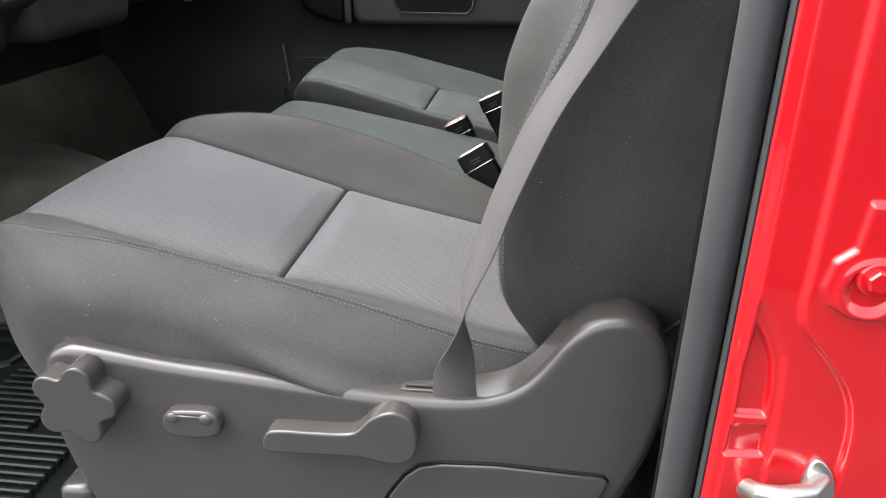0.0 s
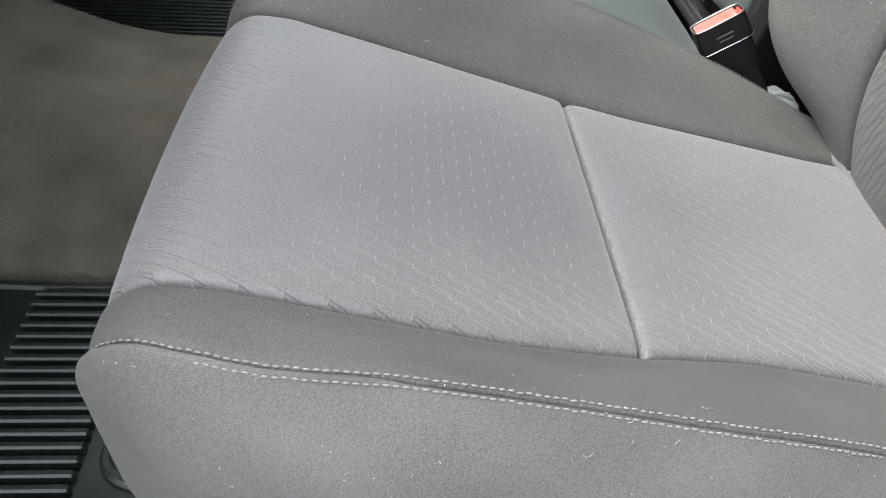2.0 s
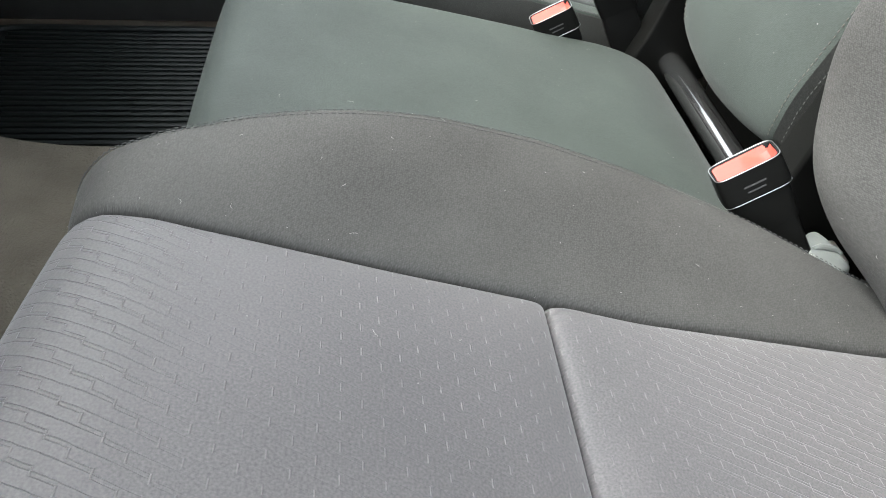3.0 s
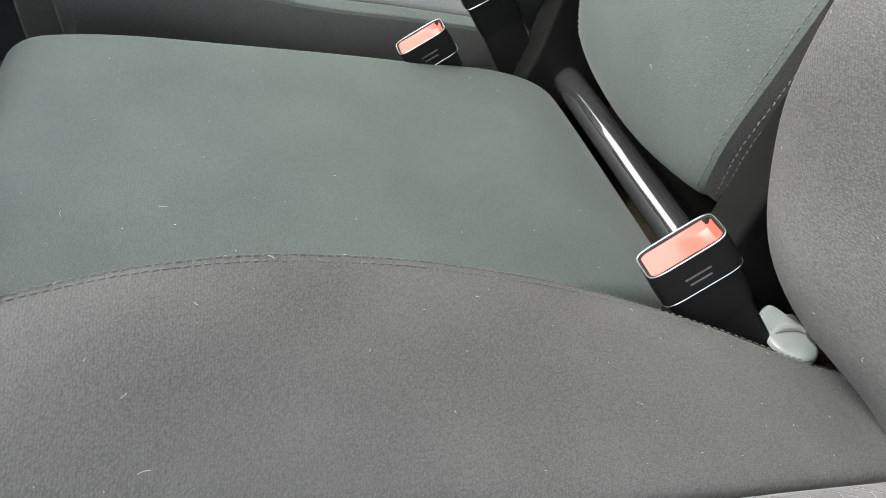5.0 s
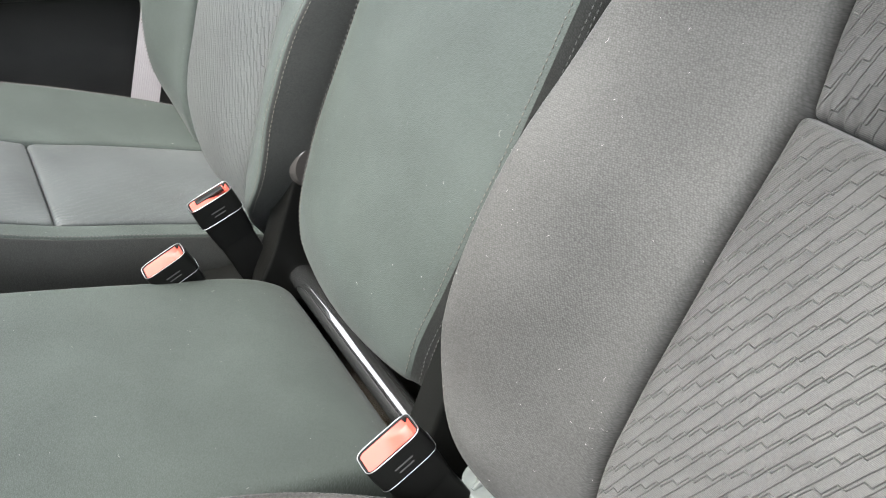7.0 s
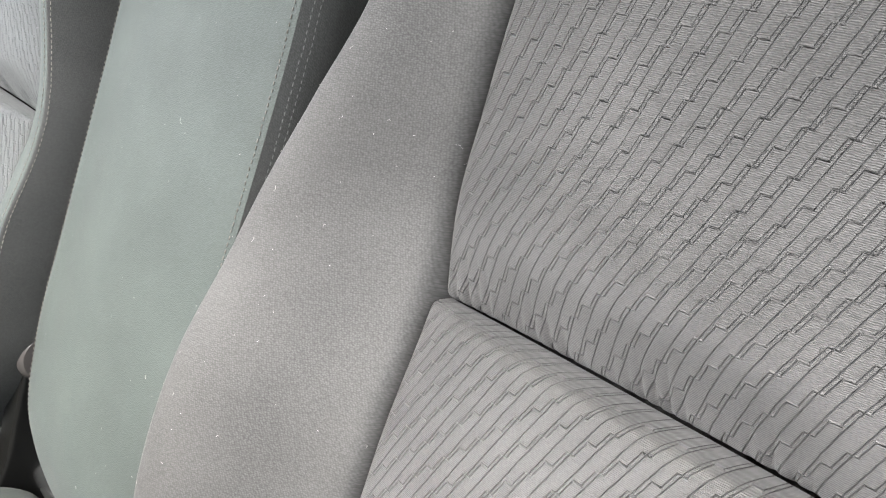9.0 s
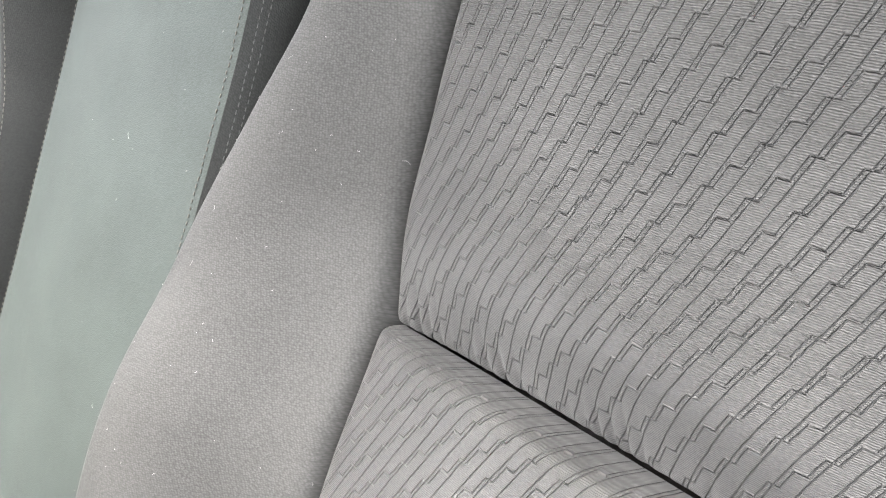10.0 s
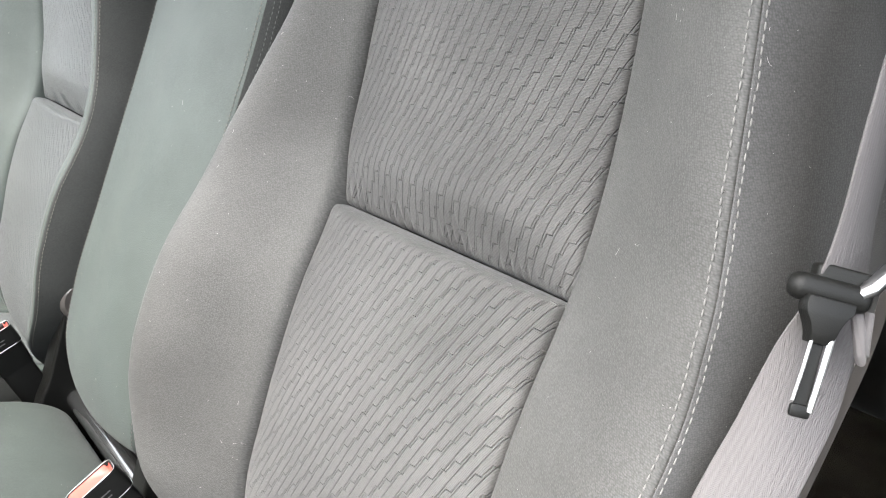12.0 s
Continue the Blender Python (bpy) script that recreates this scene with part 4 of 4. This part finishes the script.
bmesh.ops.transform(bm, matrix=pose(0.205, MIDDLE, 0.60, 0, 17, 0), verts=bm.verts)
part("back_core", bm, BLACK, middle_seat)
part("hinge_tube", tube([(0.030, 1.31, 0.238), (0.028, 1.665, 0.238)], 0.0155, 20), GLOSS, middle_seat, "satin black steel tube")
for y in (1.318, 1.668):
    o = ring_curve([(-0.024, 0.225), (0.02, 0.20), (0.085, 0.23), (0.105, 0.33), (0.105, 0.40), (0.085, 0.442), (0.056, 0.440), (0.034, 0.412), (0.017, 0.36), (-0.006, 0.280)], 50)
    arm = part("hinge_arm", prism(o, y - 0.012, y + 0.022, 0.004), BLACK, middle_seat, "black plastic hinge cover", smooth=50)
    cap = tube([(0.046, y - 0.010, 0.386), (0.046, y - 0.014, 0.386), (0.046, y - 0.019, 0.386), (0.046, y - 0.0195, 0.386)], [0.032, 0.031, 0.026, 0.010], 28)
    part("hinge_cap", cap, TRIM, arm, "grey plastic cap")
part("rear_bar", box((0.05, 0.34, 0.12), (0.105, MIDDLE, 0.20), 0.01), BLACK, middle_seat)

# ---- belt buckles ----


def buckle(top, base, long_way, label, size=(0.052, 0.026, 0.062), pressed=True):
    """top: middle of the mouth; base: foot of the stalk."""
    ob = thing("seat_belt_buckle", label, "belt buckle", base, "belt buckles")
    up = (Vector(top) - Vector(base)).normalized()
    long = Vector(long_way)
    long = (long - long.dot(up) * up).normalized()
    thin = up.cross(long)
    m = Matrix((long, thin, up)).transposed().to_4x4()
    m.translation = Vector(top)
    a, b, h = size

    def put(bm):
        bmesh.ops.transform(bm, matrix=m, verts=bm.verts)
        return bm

    bm = bmesh.new()
    n = 28
    rings = []
    for z, f, in_ in ((-0.003, 1.0, 0.004), (0.0, 1.0, 0.0018), (0.0, 1.0, -0.0), (-0.010, 1.02, -0.0), (-0.026, 1.03, -0.0), (-0.027, 0.99, 0.0012), (-0.045, 0.97, 0.0012), (-h, 0.94, 0.002)):
        ring = []
        for k in range(n):
            t = 2 * math.pi * k / n
            c, s_ = math.cos(t), math.sin(t)
            x = (a / 2 * f - in_) * math.copysign(abs(c) ** 0.35, c)
            y = (b / 2 * f - in_) * math.copysign(abs(s_) ** 0.35, s_)
            ring.append(bm.verts.new((x, y, z)))
        rings.append(ring)
    for r0, r1 in zip(rings[:-1], rings[1:]):
        for k in range(n):
            bm.faces.new((r0[k], r1[k], r1[(k + 1) % n], r0[(k + 1) % n]))
    bm.faces.new(rings[-1])
    bmesh.ops.recalc_face_normals(bm, faces=bm.faces)
    body = part("housing", put(bm), BLACK, ob, "black plastic buckle housing")
    # worn bright edges of the mouth and of the shell's joint
    for z, f, rad in ((0.0003, 0.985, 0.00036), (-0.0265, 1.03, 0.00022)):
        loop = []
        for k in range(n + 1):
            t = 2 * math.pi * k / n
            c, s_ = math.cos(t), math.sin(t)
            loop.append((a / 2 * f * math.copysign(abs(c) ** 0.35, c), b / 2 * f * math.copysign(abs(s_) ** 0.35, s_), z))
        part("bright_edge", put(tube(loop, rad, 6, False)), CHROME, body, "bright worn edge")
    # release button, dished towards one end
    bm = bmesh.new()
    g = [[None] * 7 for _ in range(13)]
    for i in range(13):
        for j in range(7):
            u, v = i / 6 - 1, j / 3 - 1
            dish = -0.0005 - 0.006 * (smooth_step((u + 0.2) / 0.9) * (1 - smooth_step((u - 0.78) / 0.2)) * (1 - v**4))
            g[i][j] = bm.verts.new((u * (a / 2 - 0.0028), v * (b / 2 - 0.0028), float(dish)))
    for i in range(12):
        for j in range(6):
            bm.faces.new((g[i][j], g[i + 1][j], g[i + 1][j + 1], g[i][j + 1]))
    part("release_button", put(bm), RED, body, "orange-red release button")
    if not pressed:
        part("mouth", put(box((a * 0.66, b * 0.36, 0.004), (0.001, b * 0.13, -0.001), 0.001)), BLACK, body, "dark tongue slot")
    # moulded word on the face, unreadable
    for row, wide_ in ((-0.0135, 0.017), (-0.0185, 0.014)):
        part("moulded_mark", put(box((wide_, 0.0006, 0.0013), (0.0, -(b / 2) * 1.022, row))), WHITE, body)
    length = (Vector(top) - Vector(base)).length
    bm = box((a * 0.82, b * 0.72, length - h + 0.03), (0, 0, -(length + h - 0.03) / 2 - 0.0), 0.004)
    part("stalk", put(bm), BLACK, ob, "black sleeve of the buckle")
    return ob


buckle((-0.060, 1.275, 0.352), (0.015, 1.258, 0.235), (0.92, 0.0, 0.42), "black buckle with red button beside the driver's cushion")
buckle((-0.064, 1.698, 0.345), (0.006, 1.688, 0.195), (0.92, 0.0, 0.42), "tall black buckle with red button beside the passenger cushion", pressed=False)
buckle((-0.130, 1.656, 0.302), (-0.075, 1.658, 0.20), (0.92, 0.0, 0.42), "low black buckle with red button at the middle seat", (0.050, 0.026, 0.05))
bracket = thing("buckle_bracket", "pale grey bracket plate at the foot of the driver's buckle", "bracket", (0.05, 1.30, 0.21))
o = ring_curve([(0.013, 1.272), (0.031, 1.285), (0.043, 1.262), (0.041, 1.242), (0.027, 1.235), (0.010, 1.246)], 40)
bm = prism(o, 0.0, 0.005, 0.0025, 3)
for v in bm.verts:
    v.co = Vector((v.co.x, v.co.z, 0.276 - v.co.y + 0.25 * (0.027 - v.co.x)))
bmesh.ops.recalc_face_normals(bm, faces=bm.faces)
plate = part("plate", bm, PALE, bracket)
part("rib", tube([(0.014, 1.258, 0.2785), (0.024, 1.262, 0.277), (0.036, 1.262, 0.2745), (0.041, 1.258, 0.2725)], [0.002, 0.0034, 0.0034, 0.002], 10), PALE, plate)
part("stem", box((0.016, 0.030, 0.070), (0.036, 1.262, 0.238), 0.003), STEEL, bracket)

# ---- driver's belt ----
belt = thing("seat_belt", "grey woven seat belt hanging beside the driver's seat", "seat belt", (-0.03, 0.735, 0.27))
B = [((-0.021, 0.728, 0.262), (1, 0.0, 0.0)), ((-0.021, 0.726, 0.285), (1.0, 0.10, 0.0)), ((-0.018, 0.724, 0.306), (0.90, 0.4, 0.1)), ((-0.014, 0.722, 0.330), (0.45, 0.85, 0.15)), ((-0.012, 0.722, 0.352), (0.0, 0.95, 0.18)), ((-0.007, 0.722, 0.385), (-0.25, 0.94, 0.18)), ((0.006, 0.722, 0.425), (-0.34, 0.92, 0.19)), ((0.021, 0.722, 0.470), (-0.34, 0.92, 0.19)), ((0.048, 0.722, 0.532), (-0.34, 0.92, 0.19)), ((0.086, 0.719, 0.598), (-0.40, 0.90, 0.15)), ((0.106, 0.715, 0.641), (-0.60, 0.72, 0.27)), ((0.119, 0.714, 0.668), (-0.78, 0.46, 0.35)), ((0.129, 0.714, 0.691), (-0.93, 0.22, 0.28)), ((0.133, 0.714, 0.714), (-1.0, 0.02, 0.05)), ((0.1345, 0.714, 0.736), (-1.0, -0.09, 0.04)), ((0.137, 0.714, 0.782), (-0.99, -0.13, 0.05)), ((0.143, 0.713, 0.839), (-0.98, -0.17, 0.06)), ((0.25, 0.705, 1.05), (-0.95, -0.12, 0.25)), ((0.31, 0.70, 1.20), (-0.95, -0.12, 0.25))]
key = np.r_[0, np.cumsum([np.linalg.norm(np.subtract(b[0], a[0])) for a, b in zip(B[:-1], B[1:])])]
cx = [curve(key, [b[0][k] for b in B]) for k in range(3)]
cw = [curve(key, [b[1][k] for b in B]) for k in range(3)]
q = np.linspace(0, key[-1], 140)
mid = np.stack([c(q) for c in cx], -1)
wid = np.stack([c(q) for c in cw], -1)
run = np.gradient(mid, axis=0)
run /= np.linalg.norm(run, axis=1)[:, None]
wid -= (wid * run).sum(1)[:, None] * run
wid /= np.linalg.norm(wid, axis=1)[:, None]
nrm = np.cross(run, wid)
loop = [(-0.0235, 0.0), (-0.0230, 0.0007), (0.0, 0.0009), (0.0230, 0.0007), (0.0235, 0.0), (0.0230, -0.0007), (0.0, -0.0009), (-0.0230, -0.0007)]
us = [-0.0235, -0.023, 0, 0.023, 0.0235, 0.023, 0, -0.023]
slim = curve([0.0, 0.26, 0.285, 0.315, 0.350, 0.40, 0.45, 0.50, 0.58, 0.63, 0.68, 2.0], [0.9, 0.90, 0.86, 0.74, 0.70, 0.88, 1.0, 1.0, 0.86, 0.86, 1.0, 1.0])(mid[:, 2])[:, None]
curl = 0.005 * (1 - slim)
pts = np.stack([mid + a * slim * wid + (b + 2.0 * curl * abs(a) / 0.0235) * nrm for a, b in loop], 1)
uvs = np.stack([np.tile(us, (len(q), 1)), np.tile(q[:, None], (1, 8))], -1)
grid("webbing", pts, WEB, belt, uvs, "grey twill webbing", close=True)
# the latch hangs on the belt, its tongue pointing down
across, rise = Vector((0.714, -0.677, -0.178)).normalized(), Vector((0.341, 0.114, 0.933))
rise = (rise - rise.dot(across) * across).normalized()
m = Matrix((across, rise.cross(across), rise)).transposed().to_4x4()
m.translation = Vector((0.112, 0.710, 0.709))


def on_belt(bm):
    bmesh.ops.transform(bm, matrix=m, verts=bm.verts)
    return bm


latch = part("latch_plate", on_belt(box((0.037, 0.012, 0.0125), (0.0, 0.0, 0.0), 0.005)), BLACK, belt, "black plastic latch plate")
part("slot_lip", on_belt(box((0.027, 0.010, 0.010), (0.0065, 0.004, 0.0075), 0.002)), BLACK, latch)
bm = bmesh.new()
sec = [(-0.003, -0.0115, 0.0095, 0.0025), (-0.0075, -0.0122, 0.0090, 0.0035), (-0.0105, -0.0118, 0.0065, 0.004), (-0.0150, -0.0090, 0.0045, 0.004), (-0.0195, -0.0072, 0.0036, 0.0035), (-0.0235, -0.0066, 0.0031, 0.002)]
va = [[bm.verts.new((x, y, z)) for x, y in ((x0 - 0.001, -0.002), (x1 + 0.001, -0.002), (x1, -0.006 - lift), (x0, -0.006 - lift))] for z, x0, x1, lift in sec]
for r0, r1 in zip(va[:-1], va[1:]):
    for j in range(4):
        bm.faces.new((r0[j], r0[(j + 1) % 4], r1[(j + 1) % 4], r1[j]))
bm.faces.new(va[0])
bm.faces.new(va[-1])
bmesh.ops.recalc_face_normals(bm, faces=bm.faces)
bmesh.ops.bevel(bm, geom=bm.edges[:], offset=0.0008, segments=2, affect="EDGES", profile=0.5)
part("shoulder", on_belt(bm), BLACK, latch, "black plastic shoulder of the tongue")
# steel tongue: two legs that meet at the tip, open between them
for x0, z0, x1, z1, r in ((-0.0057, -0.0215, -0.0071, -0.0495, 0.0009), (0.0027, -0.0175, 0.0013, -0.0530, 0.0016)):
    part("tongue_leg", on_belt(tube([(x0, -0.0075, z0), ((x0 + x1) / 2, -0.0078, (z0 + z1) / 2), (x1, -0.0070, z1)], r, 10)), CHROME, latch, "bright steel tongue leg")
part("tongue_web", on_belt(box((0.0065, 0.0012, 0.032), (-0.0024, -0.0055, -0.0365), 0.0004, 1)), BLACK, latch)
part("tongue_tip", on_belt(box((0.0095, 0.003, 0.006), (-0.0026, -0.0062, -0.0535), 0.0014, 2)), BLACK, latch)
part("bright_end", on_belt(tube([(0.0120, -0.003, 0.0015), (0.0160, -0.003, 0.0060), (0.0250, 0.002, 0.0160), (0.0330, 0.006, 0.0240)], [0.0034, 0.0040, 0.0038, 0.003], 12)), CHROME, latch)
part("belt_fold", on_belt(tube([(0.0155, 0.004, -0.0040), (0.0185, 0.002, -0.0140), (0.0210, 0.001, -0.0235), (0.0225, 0.002, -0.0262), (0.0240, 0.004, -0.0235), (0.0225, 0.006, -0.0040)], [0.0028, 0.0030, 0.0026, 0.0022, 0.0024, 0.0026], 10)), WEB, latch, "folded webbing edge")

# far belt, seen beside the passenger's seat; window light put into its pale webbing
far_belt = thing("seat_belt", "grey seat belt beside the passenger seat, lit pale", "seat belt", (0.03, 2.27, 0.22))
q = np.linspace(0, 1, 20)
pts = []
for t in q:
    c = Vector((-0.026 + 0.20 * t, 2.226 + 0.07 * t, 0.19 + 0.80 * t))
    pts.append([c + s_ * Vector((0.0220, -0.002, -0.007)) for s_ in (-1, 0, 1)])
grid("webbing", pts, LIT_WEB, far_belt, [[(s_ * 0.0235, 0.75 * t) for s_ in (-1, 0, 1)] for t in q])

far_pillar = thing("far_pillar", "grey plastic lined door pillar on the far side", "pillar", (0.32, 2.36, 0.0), kind="structure")
part("lining", box((0.48, 0.06, 1.3), (0.335, 2.365, 0.58), 0.02), TRIM, far_pillar)

# ---- floor mats ----


def floor_mat(label, outline, ribs, z, wells=()):
    """outline: the sheet's edge in x-y; ribs: blocks of (x0, x1, y0, y1)."""
    o = np.asarray(outline, float)
    mid = o.mean(0)
    ob = thing("floor_mat", label, "floor mat", (mid[0], mid[1], z), "rubber floor mats")
    # cut as a plate standing up, then laid down
    bm = prism(np.stack([o[:, 0], o[:, 1]], 1), 0.0, 0.006, 0.002, 2)
    for v in bm.verts:
        v.co = Vector((v.co.x, v.co.z, z + 0.006 - v.co.y))
    bmesh.ops.recalc_face_normals(bm, faces=bm.faces)
    part("sheet", bm, RUBBER, ob)
    rim = [Vector((x, y, z + 0.008)) for x, y in (mid + (o - mid) * 0.985)]
    part("raised_edge", tube(rim + rim[:1], 0.0075, 8, False), RUBBER, ob)
    for w in wells:
        part("well_rim", tube([(x, y, z + 0.009) for x, y in w], 0.008, 8), RUBBER, ob)
    for x0, x1, y0, y1 in ribs:
        rib_mesh = bpy.data.meshes.new("rib")
        bm = box((x1 - x0, 0.0092, 0.014), (0, 0, 0), 0.0022, 1)
        bm.to_mesh(rib_mesh)
        bm.free()
        rib_mesh.materials.append(RUBBER)
        count = round((y1 - y0) / 0.0165)
        for k in range(count):
            rib_ob = new("rib", rib_mesh)
            rib_ob.parent = ob
            rib_ob.matrix_parent_inverse = ob.matrix_basis.inverted()
            rib_ob.location = ((x0 + x1) / 2, y0 + (k + 0.5) * (y1 - y0) / count, z + 0.0125)
    return ob


edge = ring_curve([(-1.03, 0.76), (-0.80, 0.745), (-0.57, 0.745), (-0.545, 0.77), (-0.546, 0.86), (-0.552, 0.955), (-0.570, 0.974), (-0.610, 0.984), (-0.645, 0.998), (-0.658, 1.02), (-0.652, 1.06), (-0.630, 1.10), (-0.61, 1.14), (-0.605, 1.22), (-0.63, 1.262), (-0.80, 1.27), (-1.02, 1.27), (-1.05, 1.2), (-1.05, 0.85)], 110)
well = [(-1.02, 1.130), (-0.90, 1.130), (-0.858, 1.136), (-0.836, 1.155), (-0.830, 1.185), (-0.838, 1.212), (-0.862, 1.228), (-0.92, 1.232), (-1.02, 1.232)]
floor_mat("black ribbed rubber floor mat before the driver's seat", edge, [(-0.800, -0.595, 0.775, 0.972), (-0.800, -0.682, 0.972, 1.086), (-0.800, -0.645, 1.086, 1.255)], -0.022, [well])
edge = ring_curve([(-1.03, 1.74), (-0.80, 1.735), (-0.55, 1.735), (-0.53, 1.76), (-0.53, 2.0), (-0.53, 2.24), (-0.56, 2.27), (-0.8, 2.275), (-1.02, 2.27), (-1.05, 2.2), (-1.05, 1.8)], 60)
floor_mat("black ribbed rubber floor mat before the passenger seat", edge, [(-0.99, -0.57, 1.77, 2.24)], -0.022)

# ---- dashboard, wheel, far door ----
dash = thing("dashboard", "dark grey plastic dashboard in deep shade", "dashboard", (-0.95, MIDDLE, 0.4))
line = [(-1.22, 0.90), (-1.0, 0.945), (-0.84, 0.93), (-0.75, 0.875), (-0.74, 0.69), (-0.78, 0.64), (-0.80, 0.57), (-0.86, 0.51), (-0.98, 0.49), (-1.2, 0.50)]
pts = [[(x + 0.02 * math.cos(3 * (y - MIDDLE)), y, z) for x, z in line] for y in np.linspace(0.68, 2.33, 24)]
grid("dash_body", pts, DASH, dash)
part("knee_panel", box((0.10, 0.62, 0.10), (-0.87, 1.02, 0.53), 0.03), DASH, dash)
part("control_console", box((0.14, 0.30, 0.22), (-0.84, MIDDLE, 0.60), 0.03), DASH, dash)
wheel = thing("steering_wheel", "dark steering wheel with silver lower spoke", "steering wheel", (-0.56, 1.02, 0.74))
wm = pose(-0.537, 1.02, 0.753, 0, -62, 0)
ring = [wm @ Vector((0.185 * math.cos(a), 0.185 * math.sin(a), 0)) for a in np.linspace(0, 2 * math.pi, 49)]
part("rim", tube(ring, 0.015, 12, False), BLACK, wheel)
hub = box((0.16, 0.18, 0.06), (0, 0, -0.01), 0.028)
bmesh.ops.transform(hub, matrix=wm, verts=hub.verts)
part("hub", hub, DASH, wheel)
for a in (0, 180, 270, 90):
    sp = box((0.11, 0.035, 0.018), (0.125, 0, 0), 0.006)
    bmesh.ops.transform(sp, matrix=wm @ pose(0, 0, 0, 0, 0, a), verts=sp.verts)
    part("spoke", sp, STEEL if a == 180 else DASH, wheel)
col = tube([wm @ Vector((0, 0, -0.03)), wm @ Vector((0, 0, -0.22))], [0.05, 0.06], 20)
part("column", col, DASH, wheel)

far_door = thing("far_door", "closed passenger door with dark moulded lining", "car door", (-0.25, 2.36, 0.0))
zz = [-0.02, 0.10, 0.30, 0.42, 0.46, 0.50, 0.56, 0.62, 0.74, 0.76]
yy = [2.325, 2.32, 2.332, 2.332, 2.295, 2.275, 2.292, 2.335, 2.342, 2.37]
pts = [[(x, y, z) for y, z in zip(yy, zz)] for x in np.linspace(-1.26, 0.55, 30)]
grid("door_lining", pts, DASH, far_door, flip=True)
part("door_shell", box((1.85, 0.05, 0.80), (-0.35, 2.405, 0.36), 0.01), PAINT, far_door)
o = [(-0.482, 0.520), (-0.480, 0.425), (-0.462, 0.405), (0.02, 0.405), (0.045, 0.43), (0.045, 0.50), (0.02, 0.520)]
armrest = part("armrest", prism(o, 2.262, 2.332, 0.018, 5), DASH, far_door, "padded dark grey armrest")
o = [(-0.378, 0.512), (-0.362, 0.456), (-0.346, 0.440), (-0.172, 0.438), (-0.158, 0.452), (-0.146, 0.512)]
part("pull_pocket", prism(o, 2.2585, 2.264, 0.002, 2), BLACK, armrest, "black pull pocket")
part("pocket_rim", tube([(x, 2.259, z) for x, z in o], 0.0028, 8), TRIM, armrest)
o = ring_curve([(-0.630, 0.475), (-0.606, 0.440), (-0.560, 0.418), (-0.512, 0.412), (-0.506, 0.46), (-0.510, 0.520), (-0.58, 0.522), (-0.622, 0.508)], 40)
part("armrest_end", prism(o, 2.268, 2.332, 0.012, 4), BLACK, far_door, "black rounded armrest end")
part("trim_strip", box((0.020, 0.05, 0.115), (-0.495, 2.292, 0.465), 0.006), TRIM, far_door)
part("panel_edge", tube([(-0.683, 2.314, 0.195), (-0.690, 2.312, 0.27), (-0.699, 2.316, 0.345)], 0.0022, 8), PALE, far_door, "pale edge of the lower panel")
part("pocket_lip", box((0.115, 0.012, 0.005), (-0.590, 2.292, 0.312), 0.002, 2), TRIM, far_door)
part("map_pocket", box((0.50, 0.05, 0.14), (-0.45, 2.305, 0.17), 0.02), DASH, far_door)

# ---- lint on the cloth ----


def lint(count, seed):
    """Short pale fibres and specks lying on the seat cloth, in one mesh."""
    rnd = random.Random(seed)
    areas = []
    for p, flip, mat in CLOTH:
        a = np.linalg.norm(np.cross(p[1:, :-1] - p[:-1, :-1], p[:-1, 1:] - p[:-1, :-1]), axis=2)
        areas.append(float(a.sum()) * (0.3 if mat == WORN else 0.55 if mat == CLEAN_KNIT else 1.8 if mat == DRIVER_SIDE else 1.0))
    verts, faces = [], []
    for _ in range(count):
        p, flip, _m = rnd.choices(CLOTH, areas)[0]
        i, j = rnd.randrange(2, p.shape[0] - 3), rnd.randrange(2, p.shape[1] - 3)
        a, b, c = (Vector(p[i, j]), Vector(p[i + 1, j]), Vector(p[i, j + 1]))
        n = (b - a).cross(c - a)
        if n.length < 1e-10:
            continue
        n = (-n if not flip else n).normalized()
        base = a + (b - a) * rnd.random() + (c - a) * rnd.random()
        way = (b - a).normalized() * rnd.uniform(-1, 1) + (c - a).normalized() * rnd.uniform(-1, 1)
        if way.length < 1e-6:
            continue
        way.normalize()
        side = n.cross(way)
        length = rnd.choice((0.0005, 0.0005, 0.0005, 0.0006, 0.0006, 0.0006, 0.0007, 0.0007, 0.0008, 0.0009, 0.0009, 0.0011, 0.0012, 0.0015, 0.002, 0.0035, 0.0055))
        bend, r = rnd.uniform(-0.7, 0.7), 0.00010 if length > 0.0015 else 0.00013
        k0 = len(verts)
        for f in (0.0, 0.33, 0.67, 1.0):
            q = base + way * length * (f - 0.5) + side * bend * length * (f - 0.5) ** 2 * 2 + n * 0.0004
            for u, v in ((1, 0), (-0.5, 0.87), (-0.5, -0.87)):
                verts.append(q + r * (u * n + v * side))
        for k in range(3):
            for m_ in range(3):
                faces.append((k0 + 3 * k + m_, k0 + 3 * k + (m_ + 1) % 3, k0 + 3 * k + 3 + (m_ + 1) % 3, k0 + 3 * k + 3 + m_))
    ob = place("lint", mesh_of("lint", verts, faces, LINT))
    return tagged(ob, "scattered pale lint and hairs on the seat cloth", "lint", kind="stuff")


lint(1500, 5)
